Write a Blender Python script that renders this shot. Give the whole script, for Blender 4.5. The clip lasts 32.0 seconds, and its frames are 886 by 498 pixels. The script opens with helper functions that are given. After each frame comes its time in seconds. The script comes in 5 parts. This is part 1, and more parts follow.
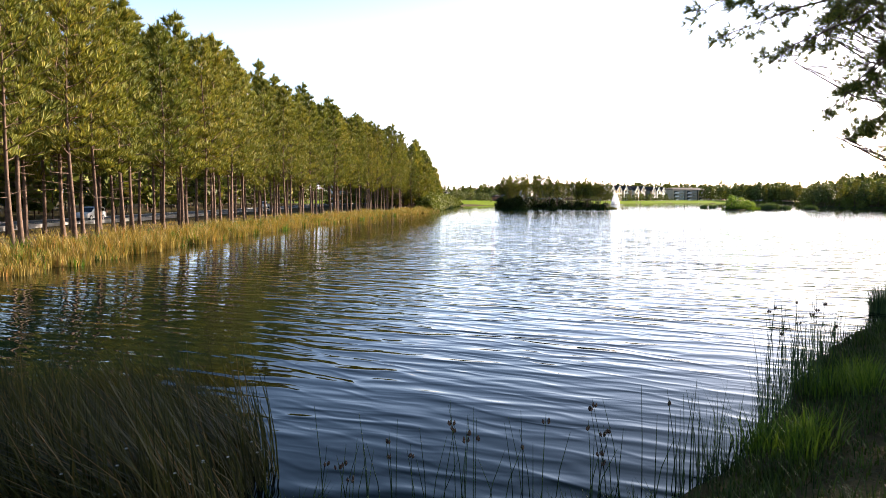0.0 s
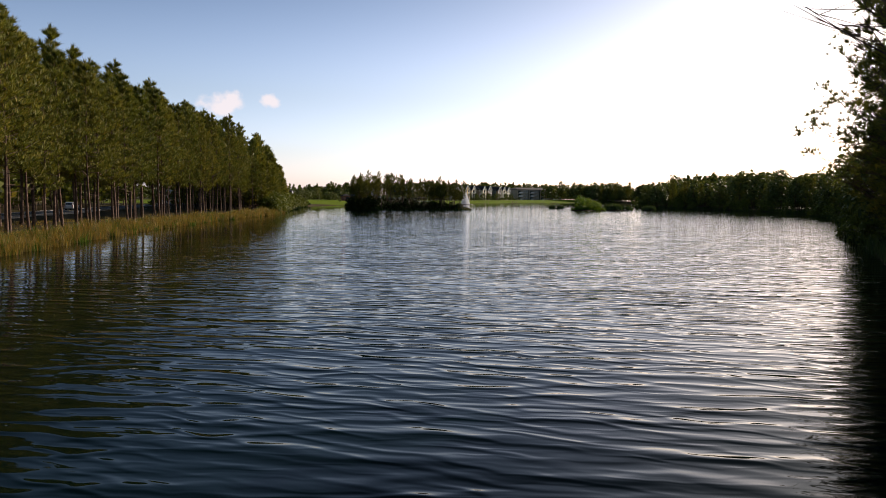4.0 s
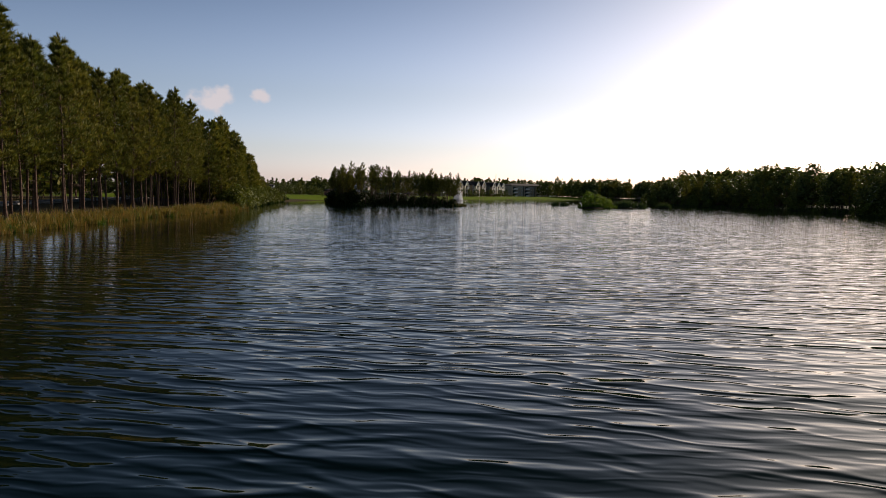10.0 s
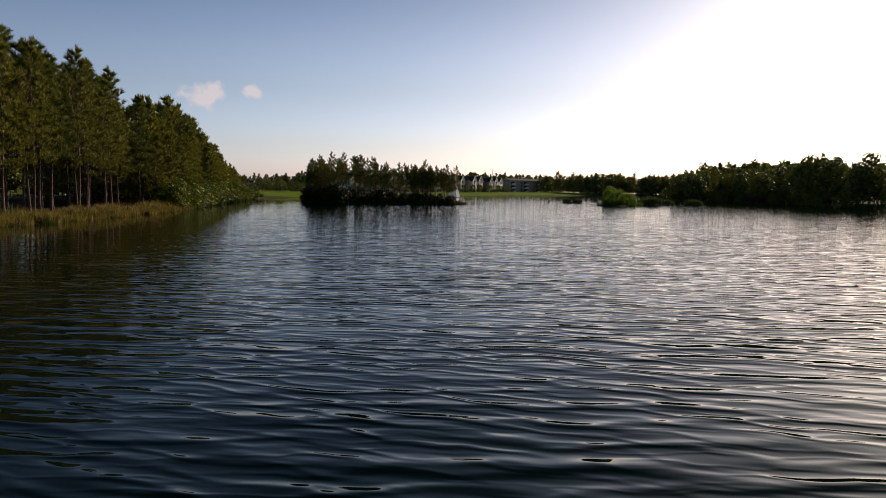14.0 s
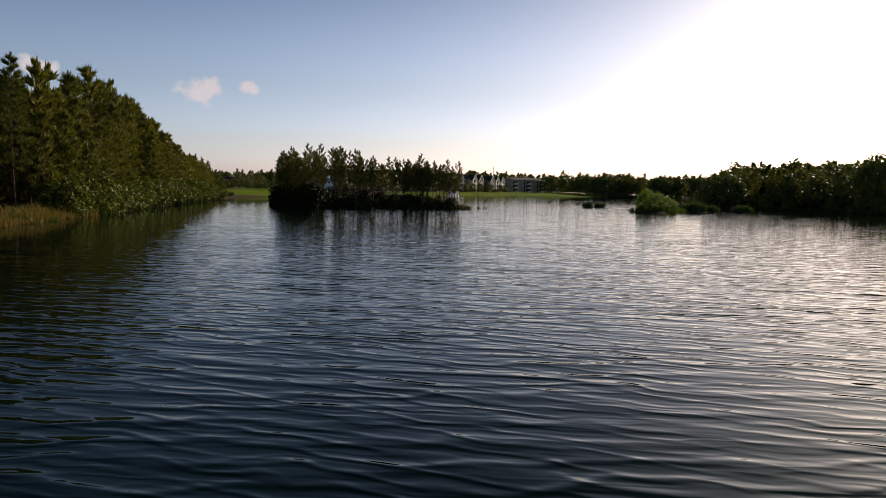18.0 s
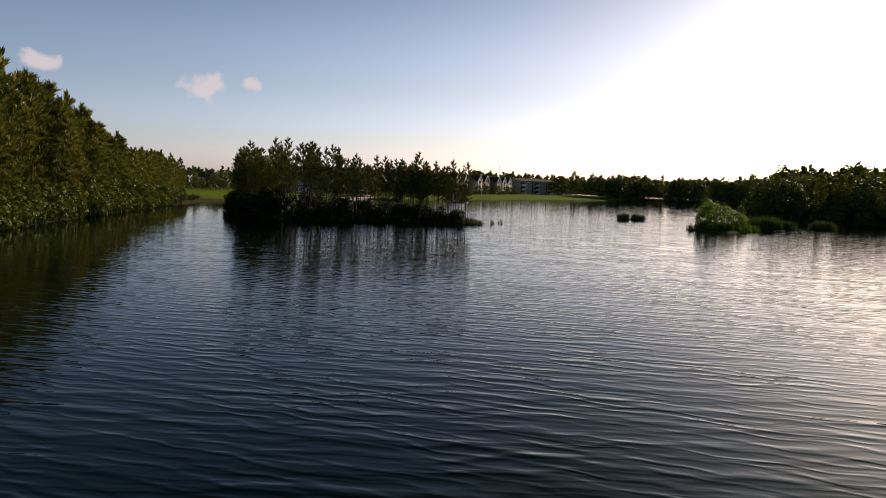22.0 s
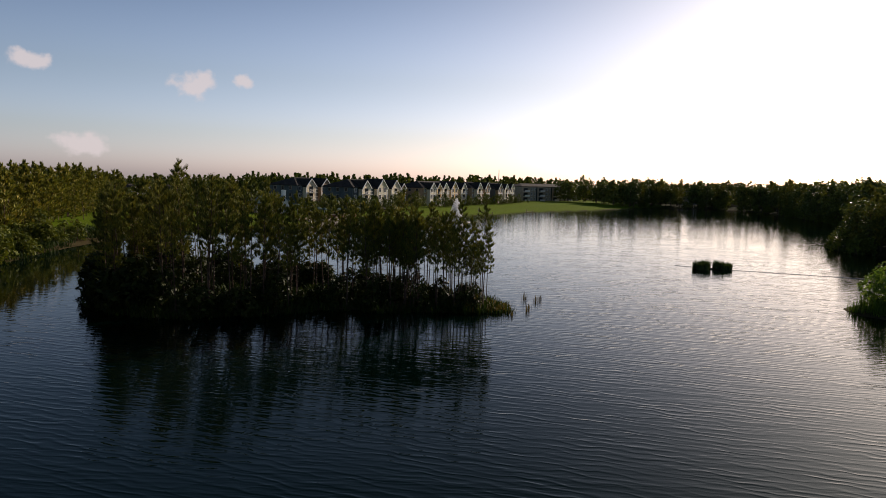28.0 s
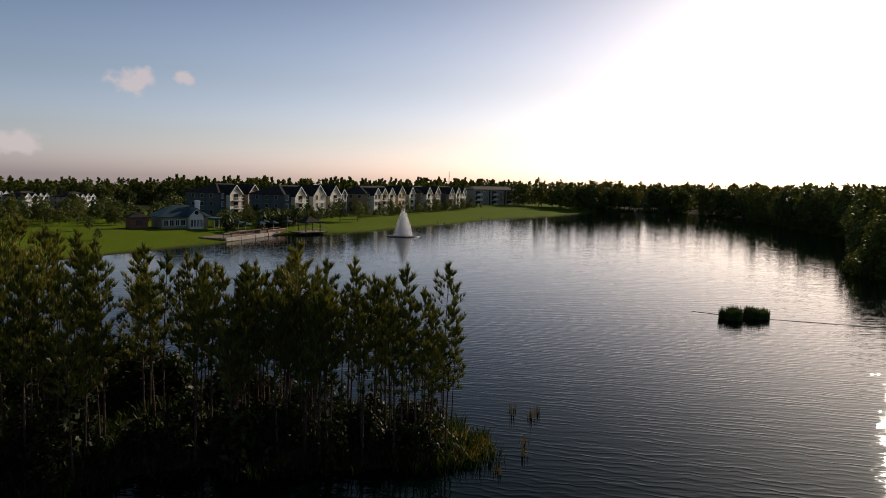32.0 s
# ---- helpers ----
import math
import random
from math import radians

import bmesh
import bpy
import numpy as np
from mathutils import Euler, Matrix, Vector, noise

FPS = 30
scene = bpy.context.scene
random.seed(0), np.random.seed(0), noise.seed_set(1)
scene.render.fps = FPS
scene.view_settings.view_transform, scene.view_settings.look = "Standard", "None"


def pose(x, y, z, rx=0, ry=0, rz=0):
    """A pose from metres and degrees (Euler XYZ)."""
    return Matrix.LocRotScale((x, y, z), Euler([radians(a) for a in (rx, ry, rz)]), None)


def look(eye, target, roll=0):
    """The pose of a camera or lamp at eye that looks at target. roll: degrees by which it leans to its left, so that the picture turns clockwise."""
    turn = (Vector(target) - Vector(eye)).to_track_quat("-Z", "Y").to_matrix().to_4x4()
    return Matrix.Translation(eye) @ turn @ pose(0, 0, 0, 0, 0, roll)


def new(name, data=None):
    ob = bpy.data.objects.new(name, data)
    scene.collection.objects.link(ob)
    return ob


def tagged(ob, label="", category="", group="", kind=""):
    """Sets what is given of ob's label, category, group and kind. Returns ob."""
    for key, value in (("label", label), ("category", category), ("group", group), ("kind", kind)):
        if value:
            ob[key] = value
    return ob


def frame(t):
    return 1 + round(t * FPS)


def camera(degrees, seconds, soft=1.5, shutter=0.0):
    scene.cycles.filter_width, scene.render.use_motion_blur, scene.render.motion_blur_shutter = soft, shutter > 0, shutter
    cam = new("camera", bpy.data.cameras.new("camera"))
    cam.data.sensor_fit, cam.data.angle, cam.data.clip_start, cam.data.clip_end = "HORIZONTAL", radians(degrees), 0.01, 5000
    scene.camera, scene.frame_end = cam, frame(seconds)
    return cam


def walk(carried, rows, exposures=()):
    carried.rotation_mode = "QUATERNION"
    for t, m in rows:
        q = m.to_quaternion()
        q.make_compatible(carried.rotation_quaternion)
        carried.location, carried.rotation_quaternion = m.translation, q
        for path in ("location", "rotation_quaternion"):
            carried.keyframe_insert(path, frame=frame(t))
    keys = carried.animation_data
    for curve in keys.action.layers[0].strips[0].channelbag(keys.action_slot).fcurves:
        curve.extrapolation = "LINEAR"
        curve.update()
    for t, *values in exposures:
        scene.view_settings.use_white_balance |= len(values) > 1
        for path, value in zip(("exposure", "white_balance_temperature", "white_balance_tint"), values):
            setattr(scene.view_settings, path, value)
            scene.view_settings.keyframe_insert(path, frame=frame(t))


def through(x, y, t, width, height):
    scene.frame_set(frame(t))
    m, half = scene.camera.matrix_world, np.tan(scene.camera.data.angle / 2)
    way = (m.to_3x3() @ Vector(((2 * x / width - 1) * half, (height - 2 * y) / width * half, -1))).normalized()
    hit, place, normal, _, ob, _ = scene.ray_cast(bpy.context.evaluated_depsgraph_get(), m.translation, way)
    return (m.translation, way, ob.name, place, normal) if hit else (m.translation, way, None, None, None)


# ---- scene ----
cam = camera(67.0, 32.0, soft=0.6)
PATH = [
    (0, (0.04, -0.07, 4.23), (0.010, 1.919, 4.074), 0.2),
    (0.5, (-0.19, 0.78, 4.21), (-0.096, 2.776, 4.058), 0.3),
    (1, (-0.43, 1.86, 4.25), (-0.263, 3.849, 4.092), 0.1),
    (1.5, (-0.64, 3.25, 4.35), (-0.393, 5.228, 4.199), 0.2),
    (2, (-0.71, 4.95, 4.45), (-0.337, 6.910, 4.290), 0.2),
    (2.5, (-1.01, 6.57, 4.54), (-0.604, 8.522, 4.385), 0.1),
    (3, (-1.10, 8.29, 4.63), (-0.695, 10.242, 4.475), 0.1),
    (3.5, (-0.93, 10.32, 4.67), (-0.514, 12.268, 4.513), 0.4),
    (4, (-0.60, 12.59, 4.72), (-0.179, 14.536, 4.562), 0.4),
    (4.5, (-0.17, 14.73, 4.71), (0.256, 16.681, 4.551), 0.5),
    (6.5, (0.40, 18.01, 4.13), (0.833, 19.957, 3.966), 0.1),
    (7, (0.83, 20.05, 4.12), (1.272, 21.988, 3.948), 0.4),
    (7.5, (1.41, 22.61, 4.12), (1.852, 24.554, 3.948), 0.5),
    (8, (2.04, 25.29, 4.10), (2.472, 27.239, 3.936), 0.5),
    (8.5, (2.46, 27.98, 4.18), (2.897, 29.921, 4.009), 0.4),
    (9, (2.94, 30.90, 4.20), (3.381, 32.844, 4.038), 0.5),
    (9.5, (3.66, 34.10, 4.16), (4.103, 36.038, 3.997), 0.8),
    (10, (4.49, 37.60, 4.14), (4.939, 39.541, 3.972), 0.8),
    (10.5, (5.30, 41.21, 4.08), (5.761, 43.148, 3.913), 0.8),
    (11, (5.96, 44.80, 4.04), (6.421, 46.739, 3.867), 0.7),
    (11.5, (6.60, 48.52, 4.00), (7.063, 50.459, 3.824), 0.7),
    (12, (7.35, 52.31, 3.99), (7.808, 54.243, 3.817), 0.4),
    (12.5, (8.16, 56.12, 3.98), (8.623, 58.062, 3.808), 0.3),
    (13, (8.95, 59.93, 3.99), (9.418, 61.865, 3.814), 0.6),
    (13.5, (9.80, 63.80, 4.00), (10.272, 65.738, 3.827), 0.7),
    (14, (10.65, 67.76, 4.07), (11.118, 69.692, 3.890), 0.6),
    (14.5, (11.37, 71.74, 4.14), (11.843, 73.671, 3.962), 0.4),
    (16.5, (14.83, 87.06, 4.43), (15.311, 88.994, 4.259), 0.7),
    (17, (15.74, 91.09, 4.49), (16.219, 93.019, 4.314), 0.9),
    (17.5, (16.66, 95.11, 4.53), (17.134, 97.039, 4.353), 1.0),
    (18, (17.63, 99.11, 4.57), (18.110, 101.041, 4.385), 1.2),
    (18.5, (18.60, 103.21, 4.60), (19.076, 105.139, 4.423), 1.1),
    (19, (19.56, 107.29, 4.64), (20.045, 109.219, 4.462), 0.6),
    (19.5, (20.55, 111.35, 4.81), (21.030, 113.282, 4.623), 0.9),
    (20, (21.60, 115.41, 5.00), (22.081, 117.345, 4.819), 1.4),
    (20.5, (22.61, 119.41, 5.21), (23.095, 121.343, 5.028), 2.2),
    (21, (23.46, 123.32, 5.48), (23.945, 125.253, 5.292), 2.2),
    (21.5, (24.26, 127.23, 5.78), (24.736, 129.166, 5.593), 1.8),
    (22, (25.10, 131.12, 6.20), (25.577, 133.051, 6.010), 1.8),
    (22.5, (26.01, 135.00, 6.73), (26.495, 136.936, 6.541), 2.0),
    (23, (26.89, 138.71, 7.30), (27.377, 140.637, 7.116), 2.5),
    (23.5, (27.73, 142.43, 7.97), (28.217, 144.359, 7.785), 2.7),
    (24, (28.48, 146.01, 8.67), (28.968, 147.939, 8.479), 1.9),
    (24.5, (29.25, 149.57, 9.31), (29.741, 151.501, 9.125), 1.4),
    (25, (30.04, 153.14, 9.97), (30.523, 155.066, 9.779), 1.5),
    (25.5, (30.91, 156.85, 10.53), (31.400, 158.777, 10.340), 2.0),
    (27.5, (34.18, 172.14, 11.87), (34.675, 174.066, 11.671), 1.7),
    (28, (34.95, 175.59, 12.12), (35.447, 177.518, 11.920), 1.4),
    (28.5, (35.73, 179.11, 12.51), (36.225, 181.043, 12.314), 0.9),
    (29, (36.56, 182.38, 13.02), (37.115, 184.293, 12.828), 0.8),
    (29.5, (37.33, 185.82, 13.58), (38.025, 187.688, 13.388), -0.5),
    (30, (38.35, 189.40, 13.95), (39.047, 191.264, 13.761), -0.6),
    (30.5, (39.51, 192.97, 14.22), (40.212, 194.834, 14.025), 0.4),
    (31, (40.64, 196.32, 14.36), (41.344, 198.180, 14.171), 1.1),
    (31.5, (41.82, 199.65, 14.47), (42.526, 201.516, 14.283), 1.1),
    (32, (42.98, 203.04, 14.61), (43.624, 204.927, 14.409), 1.2),
]

EXPOSURES = [(t, s, 6500, 17) for t, s in ((0, 2.1), (1.5, 1.45), (2.5, 0.8), (4, 0.28), (6.5, -0.05), (9, -0.2), (14, -0.25), (20, -0.24), (27, -0.22), (32, -0.46))]
walk(cam, [(t, look(eye, target, roll)) for t, eye, target, roll in PATH], EXPOSURES)

# ---------- light: low afternoon sun over the far right shore ----------
SUN_AZ, SUN_EL = 54.3, 21.0          # degrees clockwise from +y, degrees up
CLOUDS = [((-0.102, 0.987, 0.122), 0.036), ((-0.04, 0.99, 0.132), 0.022), ((-0.292, 0.947, 0.137), 0.028), ((-0.235, 0.971, 0.036), 0.035)]
world = bpy.data.worlds.new("sky")
scene.world = world
world.use_nodes = True
wn, wl = world.node_tree.nodes, world.node_tree.links
sky = wn.new("ShaderNodeTexSky")
sky.sky_type = "NISHITA"
sky.sun_disc = False
sky.sun_elevation, sky.sun_rotation = radians(SUN_EL), radians(SUN_AZ)
sky.air_density, sky.dust_density, sky.ozone_density = 1.0, 1.3, 1.5
skyward = wn.new("ShaderNodeTexCoord").outputs["Generated"]
ragged = wn.new("ShaderNodeTexNoise")
ragged.inputs["Scale"].default_value, ragged.inputs["Detail"].default_value = 38.0, 6.0
wl.new(skyward, ragged.inputs["Vector"])
# pinkish haze low over the horizon, deeper blue higher up
height_up = wn.new("ShaderNodeSeparateXYZ")
wl.new(skyward, height_up.inputs[0])
tone = wn.new("ShaderNodeValToRGB")
for p, c in ((0.0, (1.35, 1.38, 1.95)), (0.62, (0.19, 0.24, 0.26)), (0.07, (1.08, 1.1, 1.32)), (0.15, (0.96, 0.96, 1.04)), (0.34, (0.57, 0.62, 0.68))):
    stop = tone.color_ramp.elements[0] if p == 0 else tone.color_ramp.elements[-1] if p == 0.62 else tone.color_ramp.elements.new(p)
    stop.position, stop.color = p, (*c, 1)
tone.color_ramp.interpolation = "EASE"
wl.new(height_up.outputs["Z"], tone.inputs[0])
haze = wn.new("ShaderNodeMix")
haze.data_type, haze.blend_type = "RGBA", "MULTIPLY"
haze.inputs["Factor"].default_value = 1.0
wl.new(tone.outputs[0], haze.inputs["B"])
wl.new(sky.outputs[0], haze.inputs["A"])
whole_sky = haze.outputs["Result"]
# a few small fair-weather clouds: direction, width, flatness
for way, wide in CLOUDS:
    gap = wn.new("ShaderNodeVectorMath")
    gap.operation = "SUBTRACT"
    gap.inputs[1].default_value = Vector(way).normalized()
    wl.new(skyward, gap.inputs[0])
    flat = wn.new("ShaderNodeVectorMath")
    flat.operation = "MULTIPLY"
    flat.inputs[1].default_value = (1 / wide, 1 / wide, 2.0 / wide)
    wl.new(gap.outputs[0], flat.inputs[0])
    size = wn.new("ShaderNodeVectorMath")
    size.operation = "LENGTH"
    wl.new(flat.outputs[0], size.inputs[0])
    edge = wn.new("ShaderNodeMath")
    edge.operation = "MULTIPLY_ADD"
    edge.inputs[1].default_value = 3.2
    wl.new(ragged.outputs["Fac"], edge.inputs[0])
    wl.new(size.outputs["Value"], edge.inputs[2])
    fade = wn.new("ShaderNodeMapRange")
    fade.interpolation_type = "SMOOTHSTEP"
    for sock, v in (("From Min", 1.9), ("From Max", 2.7), ("To Min", 0.8), ("To Max", 0.0)):
        fade.inputs[sock].default_value = v
    wl.new(edge.outputs[0], fade.inputs["Value"])
    puff = wn.new("ShaderNodeMix")
    puff.data_type = "RGBA"
    wl.new(fade.outputs[0], puff.inputs["Factor"])
    wl.new(whole_sky, puff.inputs["A"])
    puff.inputs["B"].default_value = (6.8, 6.2, 6.0, 1)
    whole_sky = puff.outputs["Result"]
wl.new(whole_sky, wn["Background"].inputs[0])
wn["Background"].inputs[1].default_value = 0.12

sun = new("sun", bpy.data.lights.new("sun", "SUN"))
sun.data.energy, sun.data.angle, sun.data.color = 5.0, radians(0.5), (1.0, 0.86, 0.68)
az, el = radians(SUN_AZ), radians(SUN_EL)
sun.matrix_world = look((0, 0, 0), (-math.sin(az) * math.cos(el), -math.cos(az) * math.cos(el), -math.sin(el)))


# ---------- materials ----------
def node_mat(name):
    m = bpy.data.materials.new(name)
    m.use_nodes = True
    return m, m.node_tree.nodes, m.node_tree.links, m.node_tree.nodes["Principled BSDF"]


def noise_node(n, l, scale, detail=4.0, vec=None, rough=0.6):
    t = n.new("ShaderNodeTexNoise")
    t.inputs["Scale"].default_value, t.inputs["Detail"].default_value, t.inputs["Roughness"].default_value = scale, detail, rough
    if vec is not None:
        l.new(vec, t.inputs["Vector"])
    return t.outputs["Fac"]


def ramp(n, l, fac, stops):
    r = n.new("ShaderNodeValToRGB")
    while len(r.color_ramp.elements) < len(stops):
        r.color_ramp.elements.new(0.5)
    for e, (p, c) in zip(r.color_ramp.elements, stops):
        e.position, e.color = p, (*c, 1)
    l.new(fac, r.inputs[0])
    return r.outputs[0]


def mix(n, l, fac, a, b, mode="MIX"):
    m = n.new("ShaderNodeMix")
    m.data_type, m.blend_type = "RGBA", mode
    for sock, v in ((m.inputs["Factor"], fac), (m.inputs["A"], a), (m.inputs["B"], b)):
        if isinstance(v, (int, float)):
            sock.default_value = v
        elif isinstance(v, tuple):
            sock.default_value = (*v, 1)
        else:
            l.new(v, sock)
    return m.outputs["Result"]


def bump(n, l, b, height, strength, dist=0.02):
    k = n.new("ShaderNodeBump")
    k.inputs["Strength"].default_value, k.inputs["Distance"].default_value = strength, dist
    l.new(height, k.inputs["Height"])
    l.new(k.outputs[0], b.inputs["Normal"])


def rough_mat(name, dark, light, scale=3.0, fine=30.0, rough=0.8, relief=0.4, dist=0.02):
    """A matt surface with stains and grain in object metres."""
    m, n, l, b = node_mat(name)
    co = n.new("ShaderNodeTexCoord").outputs["Object"]
    big, small = noise_node(n, l, scale, 5, co), noise_node(n, l, fine, 3, co)
    base = ramp(n, l, big, [(0.3, dark), (0.7, light)])
    grain = ramp(n, l, small, [(0.3, (0.7, 0.7, 0.7)), (0.7, (1.15, 1.15, 1.15))])
    l.new(mix(n, l, 1.0, base, grain, "MULTIPLY"), b.inputs["Base Color"])
    b.inputs["Roughness"].default_value = rough
    b.inputs["Specular IOR Level"].default_value = 0.2
    bump(n, l, b, small, relief, dist)
    return m


def leaf_mat(name, dark, light, through=0.35, warm=None):
    """Foliage: colour varies from clump to clump and from tree to tree, and light shines through it."""
    m, n, l, b = node_mat(name)
    isl = n.new("ShaderNodeNewGeometry").outputs["Random Per Island"]
    obj = n.new("ShaderNodeObjectInfo").outputs["Random"]
    stops = [(0.0, dark), (0.85, light)] + ([(1.0, warm)] if warm else [])
    col = ramp(n, l, isl, stops)
    tone = ramp(n, l, obj, [(0.0, (0.72, 0.8, 0.75)), (1.0, (1.2, 1.12, 0.95))])
    col = mix(n, l, 1.0, col, tone, "MULTIPLY")
    l.new(col, b.inputs["Base Color"])
    b.inputs["Roughness"].default_value = 0.55
    b.inputs["Specular IOR Level"].default_value = 0.12
    t = n.new("ShaderNodeBsdfTranslucent")
    l.new(mix(n, l, 1.0, col, (1.25, 1.2, 0.6), "MULTIPLY"), t.inputs["Color"])
    s = n.new("ShaderNodeMixShader")
    s.inputs[0].default_value = through
    l.new(b.outputs[0], s.inputs[1])
    l.new(t.outputs[0], s.inputs[2])
    l.new(s.outputs[0], n["Material Output"].inputs[0])
    return m


def plain(name, col, rough=0.6, metal=0.0, var=0.12):
    m, n, l, b = node_mat(name)
    co = n.new("ShaderNodeTexCoord").outputs["Object"]
    f = noise_node(n, l, 1.7, 6, co)
    l.new(ramp(n, l, f, [(0.25, tuple(c * (1 - var) for c in col)), (0.75, tuple(min(1, c * (1 + var)) for c in col))]), b.inputs["Base Color"])
    b.inputs["Roughness"].default_value, b.inputs["Metallic"].default_value = rough, metal
    return m


def water_mat():
    m, n, l, b = node_mat("lake_water")
    b.inputs["Base Color"].default_value = (0.0003, 0.0042, 0.0031, 1)
    b.inputs["Roughness"].default_value = 0.025
    b.inputs["Specular IOR Level"].default_value = 0.2
    b.inputs["Specular Tint"].default_value = (0.55, 1.0, 0.88, 1)
    b.inputs["IOR"].default_value = 1.33
    co = n.new("ShaderNodeTexCoord").outputs["Object"]

    def math_node(kind, a, b2=None, c=None):
        k = n.new("ShaderNodeMath")
        k.operation = kind
        for sock, v in zip(k.inputs, (a, b2, c)):
            if isinstance(v, (int, float)):
                sock.default_value = v
            elif v is not None:
                l.new(v, sock)
        return k.outputs[0]

    def train(turn, length, slope, warp, patch):
        """A train of long-crested wavelets: its heading, wavelength in metres and steepness."""
        turned = n.new("ShaderNodeMapping")
        turned.inputs["Rotation"].default_value = (0, 0, radians(turn))
        turned.inputs["Location"].default_value = (turn * 3.1, turn * 1.7, turn)
        l.new(co, turned.inputs["Vector"])
        xyz = n.new("ShaderNodeSeparateXYZ")
        l.new(turned.outputs[0], xyz.inputs[0])
        slow = n.new("ShaderNodeMapping")
        slow.inputs["Scale"].default_value = (0.45 / length, 0.75 / length, 1)
        l.new(turned.outputs[0], slow.inputs["Vector"])
        phase = math_node("MULTIPLY_ADD", xyz.outputs["Y"], 6.2832 / length, math_node("MULTIPLY", noise_node(n, l, 0.8, 1.0, slow.outputs[0], 0.5), warp))
        wide = n.new("ShaderNodeMapping")
        wide.inputs["Scale"].default_value = (patch, patch * 2.2, 1)
        l.new(turned.outputs[0], wide.inputs["Vector"])
        gust = math_node("MULTIPLY_ADD", noise_node(n, l, 1.0, 2.0, wide.outputs[0], 0.55), 3.2, -0.75)
        gust = math_node("MAXIMUM", gust, 0.12)
        crest = math_node("POWER", math_node("MULTIPLY_ADD", math_node("SINE", phase), 0.5, 0.5), 2.2)
        return math_node("MULTIPLY", math_node("MULTIPLY", crest, 2.2 * slope * length / 6.2832), gust)

    swell = math_node("ADD", train(23, 1.45, 0.05, 9.0, 0.09), train(12, 0.9, 0.055, 10.0, 0.13))
    ripple = math_node("ADD", train(32, 0.56, 0.052, 10.0, 0.2), train(18, 0.34, 0.026, 9.0, 0.3))
    # livelier water at the near end, calmer in the lee of the far wood
    sep = n.new("ShaderNodeSeparateXYZ")
    l.new(co, sep.inputs[0])
    lee = n.new("ShaderNodeMapRange")
    for sock, v in (("From Min", 80.0), ("From Max", 178.0), ("To Min", 1.0), ("To Max", 0.16)):
        lee.inputs[sock].default_value = v
    l.new(sep.outputs["Y"], lee.inputs["Value"])
    # and calm under the pine row, which shelters the left bank
    offshore = math_node("MULTIPLY_ADD", sep.outputs["Y"], -0.14, math_node("ADD", sep.outputs["X"], 31.7))
    shelter = n.new("ShaderNodeMapRange")
    shelter.interpolation_type = "SMOOTHSTEP"
    for sock, v in (("From Min", 4.0), ("From Max", 26.0), ("To Min", 0.24), ("To Max", 1.0)):
        shelter.inputs[sock].default_value = v
    l.new(offshore, shelter.inputs["Value"])
    far_calm = n.new("ShaderNodeMapRange")
    for sock, v in (("From Min", 225.0), ("From Max", 300.0), ("To Min", 1.0), ("To Max", 0.35)):
        far_calm.inputs[sock].default_value = v
    l.new(sep.outputs["Y"], far_calm.inputs["Value"])
    ripple = math_node("MULTIPLY", ripple, math_node("MULTIPLY", far_calm.outputs[0], math_node("MULTIPLY_ADD", lee.outputs[0], 0.45, 0.55)))
    total = math_node("MULTIPLY_ADD", swell, lee.outputs[0], ripple)
    # gentler by the near bank
    bank = n.new("ShaderNodeMapRange")
    for sock, v in (("From Min", 9.0), ("From Max", 36.0), ("To Min", 0.42), ("To Max", 1.0)):
        bank.inputs[sock].default_value = v
    l.new(sep.outputs["Y"], bank.inputs["Value"])
    total = math_node("MULTIPLY", total, bank.outputs[0])
    bump(n, l, b, math_node("MULTIPLY", total, shelter.outputs[0]), 1.0, 1.0)
    return m


WATER = water_mat()
BARK = rough_mat("pine_bark", (0.06, 0.04, 0.03), (0.18, 0.115, 0.08), 2.5, 22, 0.9, 0.8, 0.03)
NEEDLES = leaf_mat("pine_needles", (0.042, 0.06, 0.013), (0.25, 0.255, 0.05), 0.17, (0.36, 0.27, 0.07))
LEAVES = leaf_mat("broad_leaves", (0.05, 0.075, 0.02), (0.15, 0.165, 0.045), 0.2)
# shrub leaves darkened in colour, standing in for shade under the pines
SHADED_BRUSH = leaf_mat("shaded_brush_leaves", (0.012, 0.022, 0.005), (0.05, 0.062, 0.014), 0.12)
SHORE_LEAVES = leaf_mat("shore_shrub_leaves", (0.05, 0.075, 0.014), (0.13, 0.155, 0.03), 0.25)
BRIGHT_LEAVES = leaf_mat("young_leaves", (0.1, 0.17, 0.03), (0.22, 0.3, 0.06), 0.45)
DRY_GRASS = leaf_mat("dry_grass_blades", (0.1, 0.085, 0.028), (0.27, 0.21, 0.07), 0.3, (0.3, 0.14, 0.045))
GREEN_GRASS = leaf_mat("green_grass_blades", (0.04, 0.085, 0.012), (0.12, 0.19, 0.03), 0.35)
# darker than the green blades; on the island this colour also holds shade
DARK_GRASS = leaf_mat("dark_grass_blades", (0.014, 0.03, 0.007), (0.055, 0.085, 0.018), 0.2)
DEAD_REED = leaf_mat("dead_reed_stems", (0.06, 0.045, 0.02), (0.16, 0.12, 0.05), 0.2)
RUSH = leaf_mat("rush_stems", (0.03, 0.06, 0.025), (0.09, 0.13, 0.05), 0.2)
SEED = plain("seed_heads", (0.09, 0.05, 0.03), 0.9)
ASPHALT = rough_mat("asphalt", (0.045, 0.045, 0.05), (0.075, 0.075, 0.08), 0.6, 40, 0.85, 0.3)
CONCRETE = rough_mat("kerb_concrete", (0.25, 0.24, 0.22), (0.38, 0.36, 0.33), 0.8, 25, 0.85, 0.3)


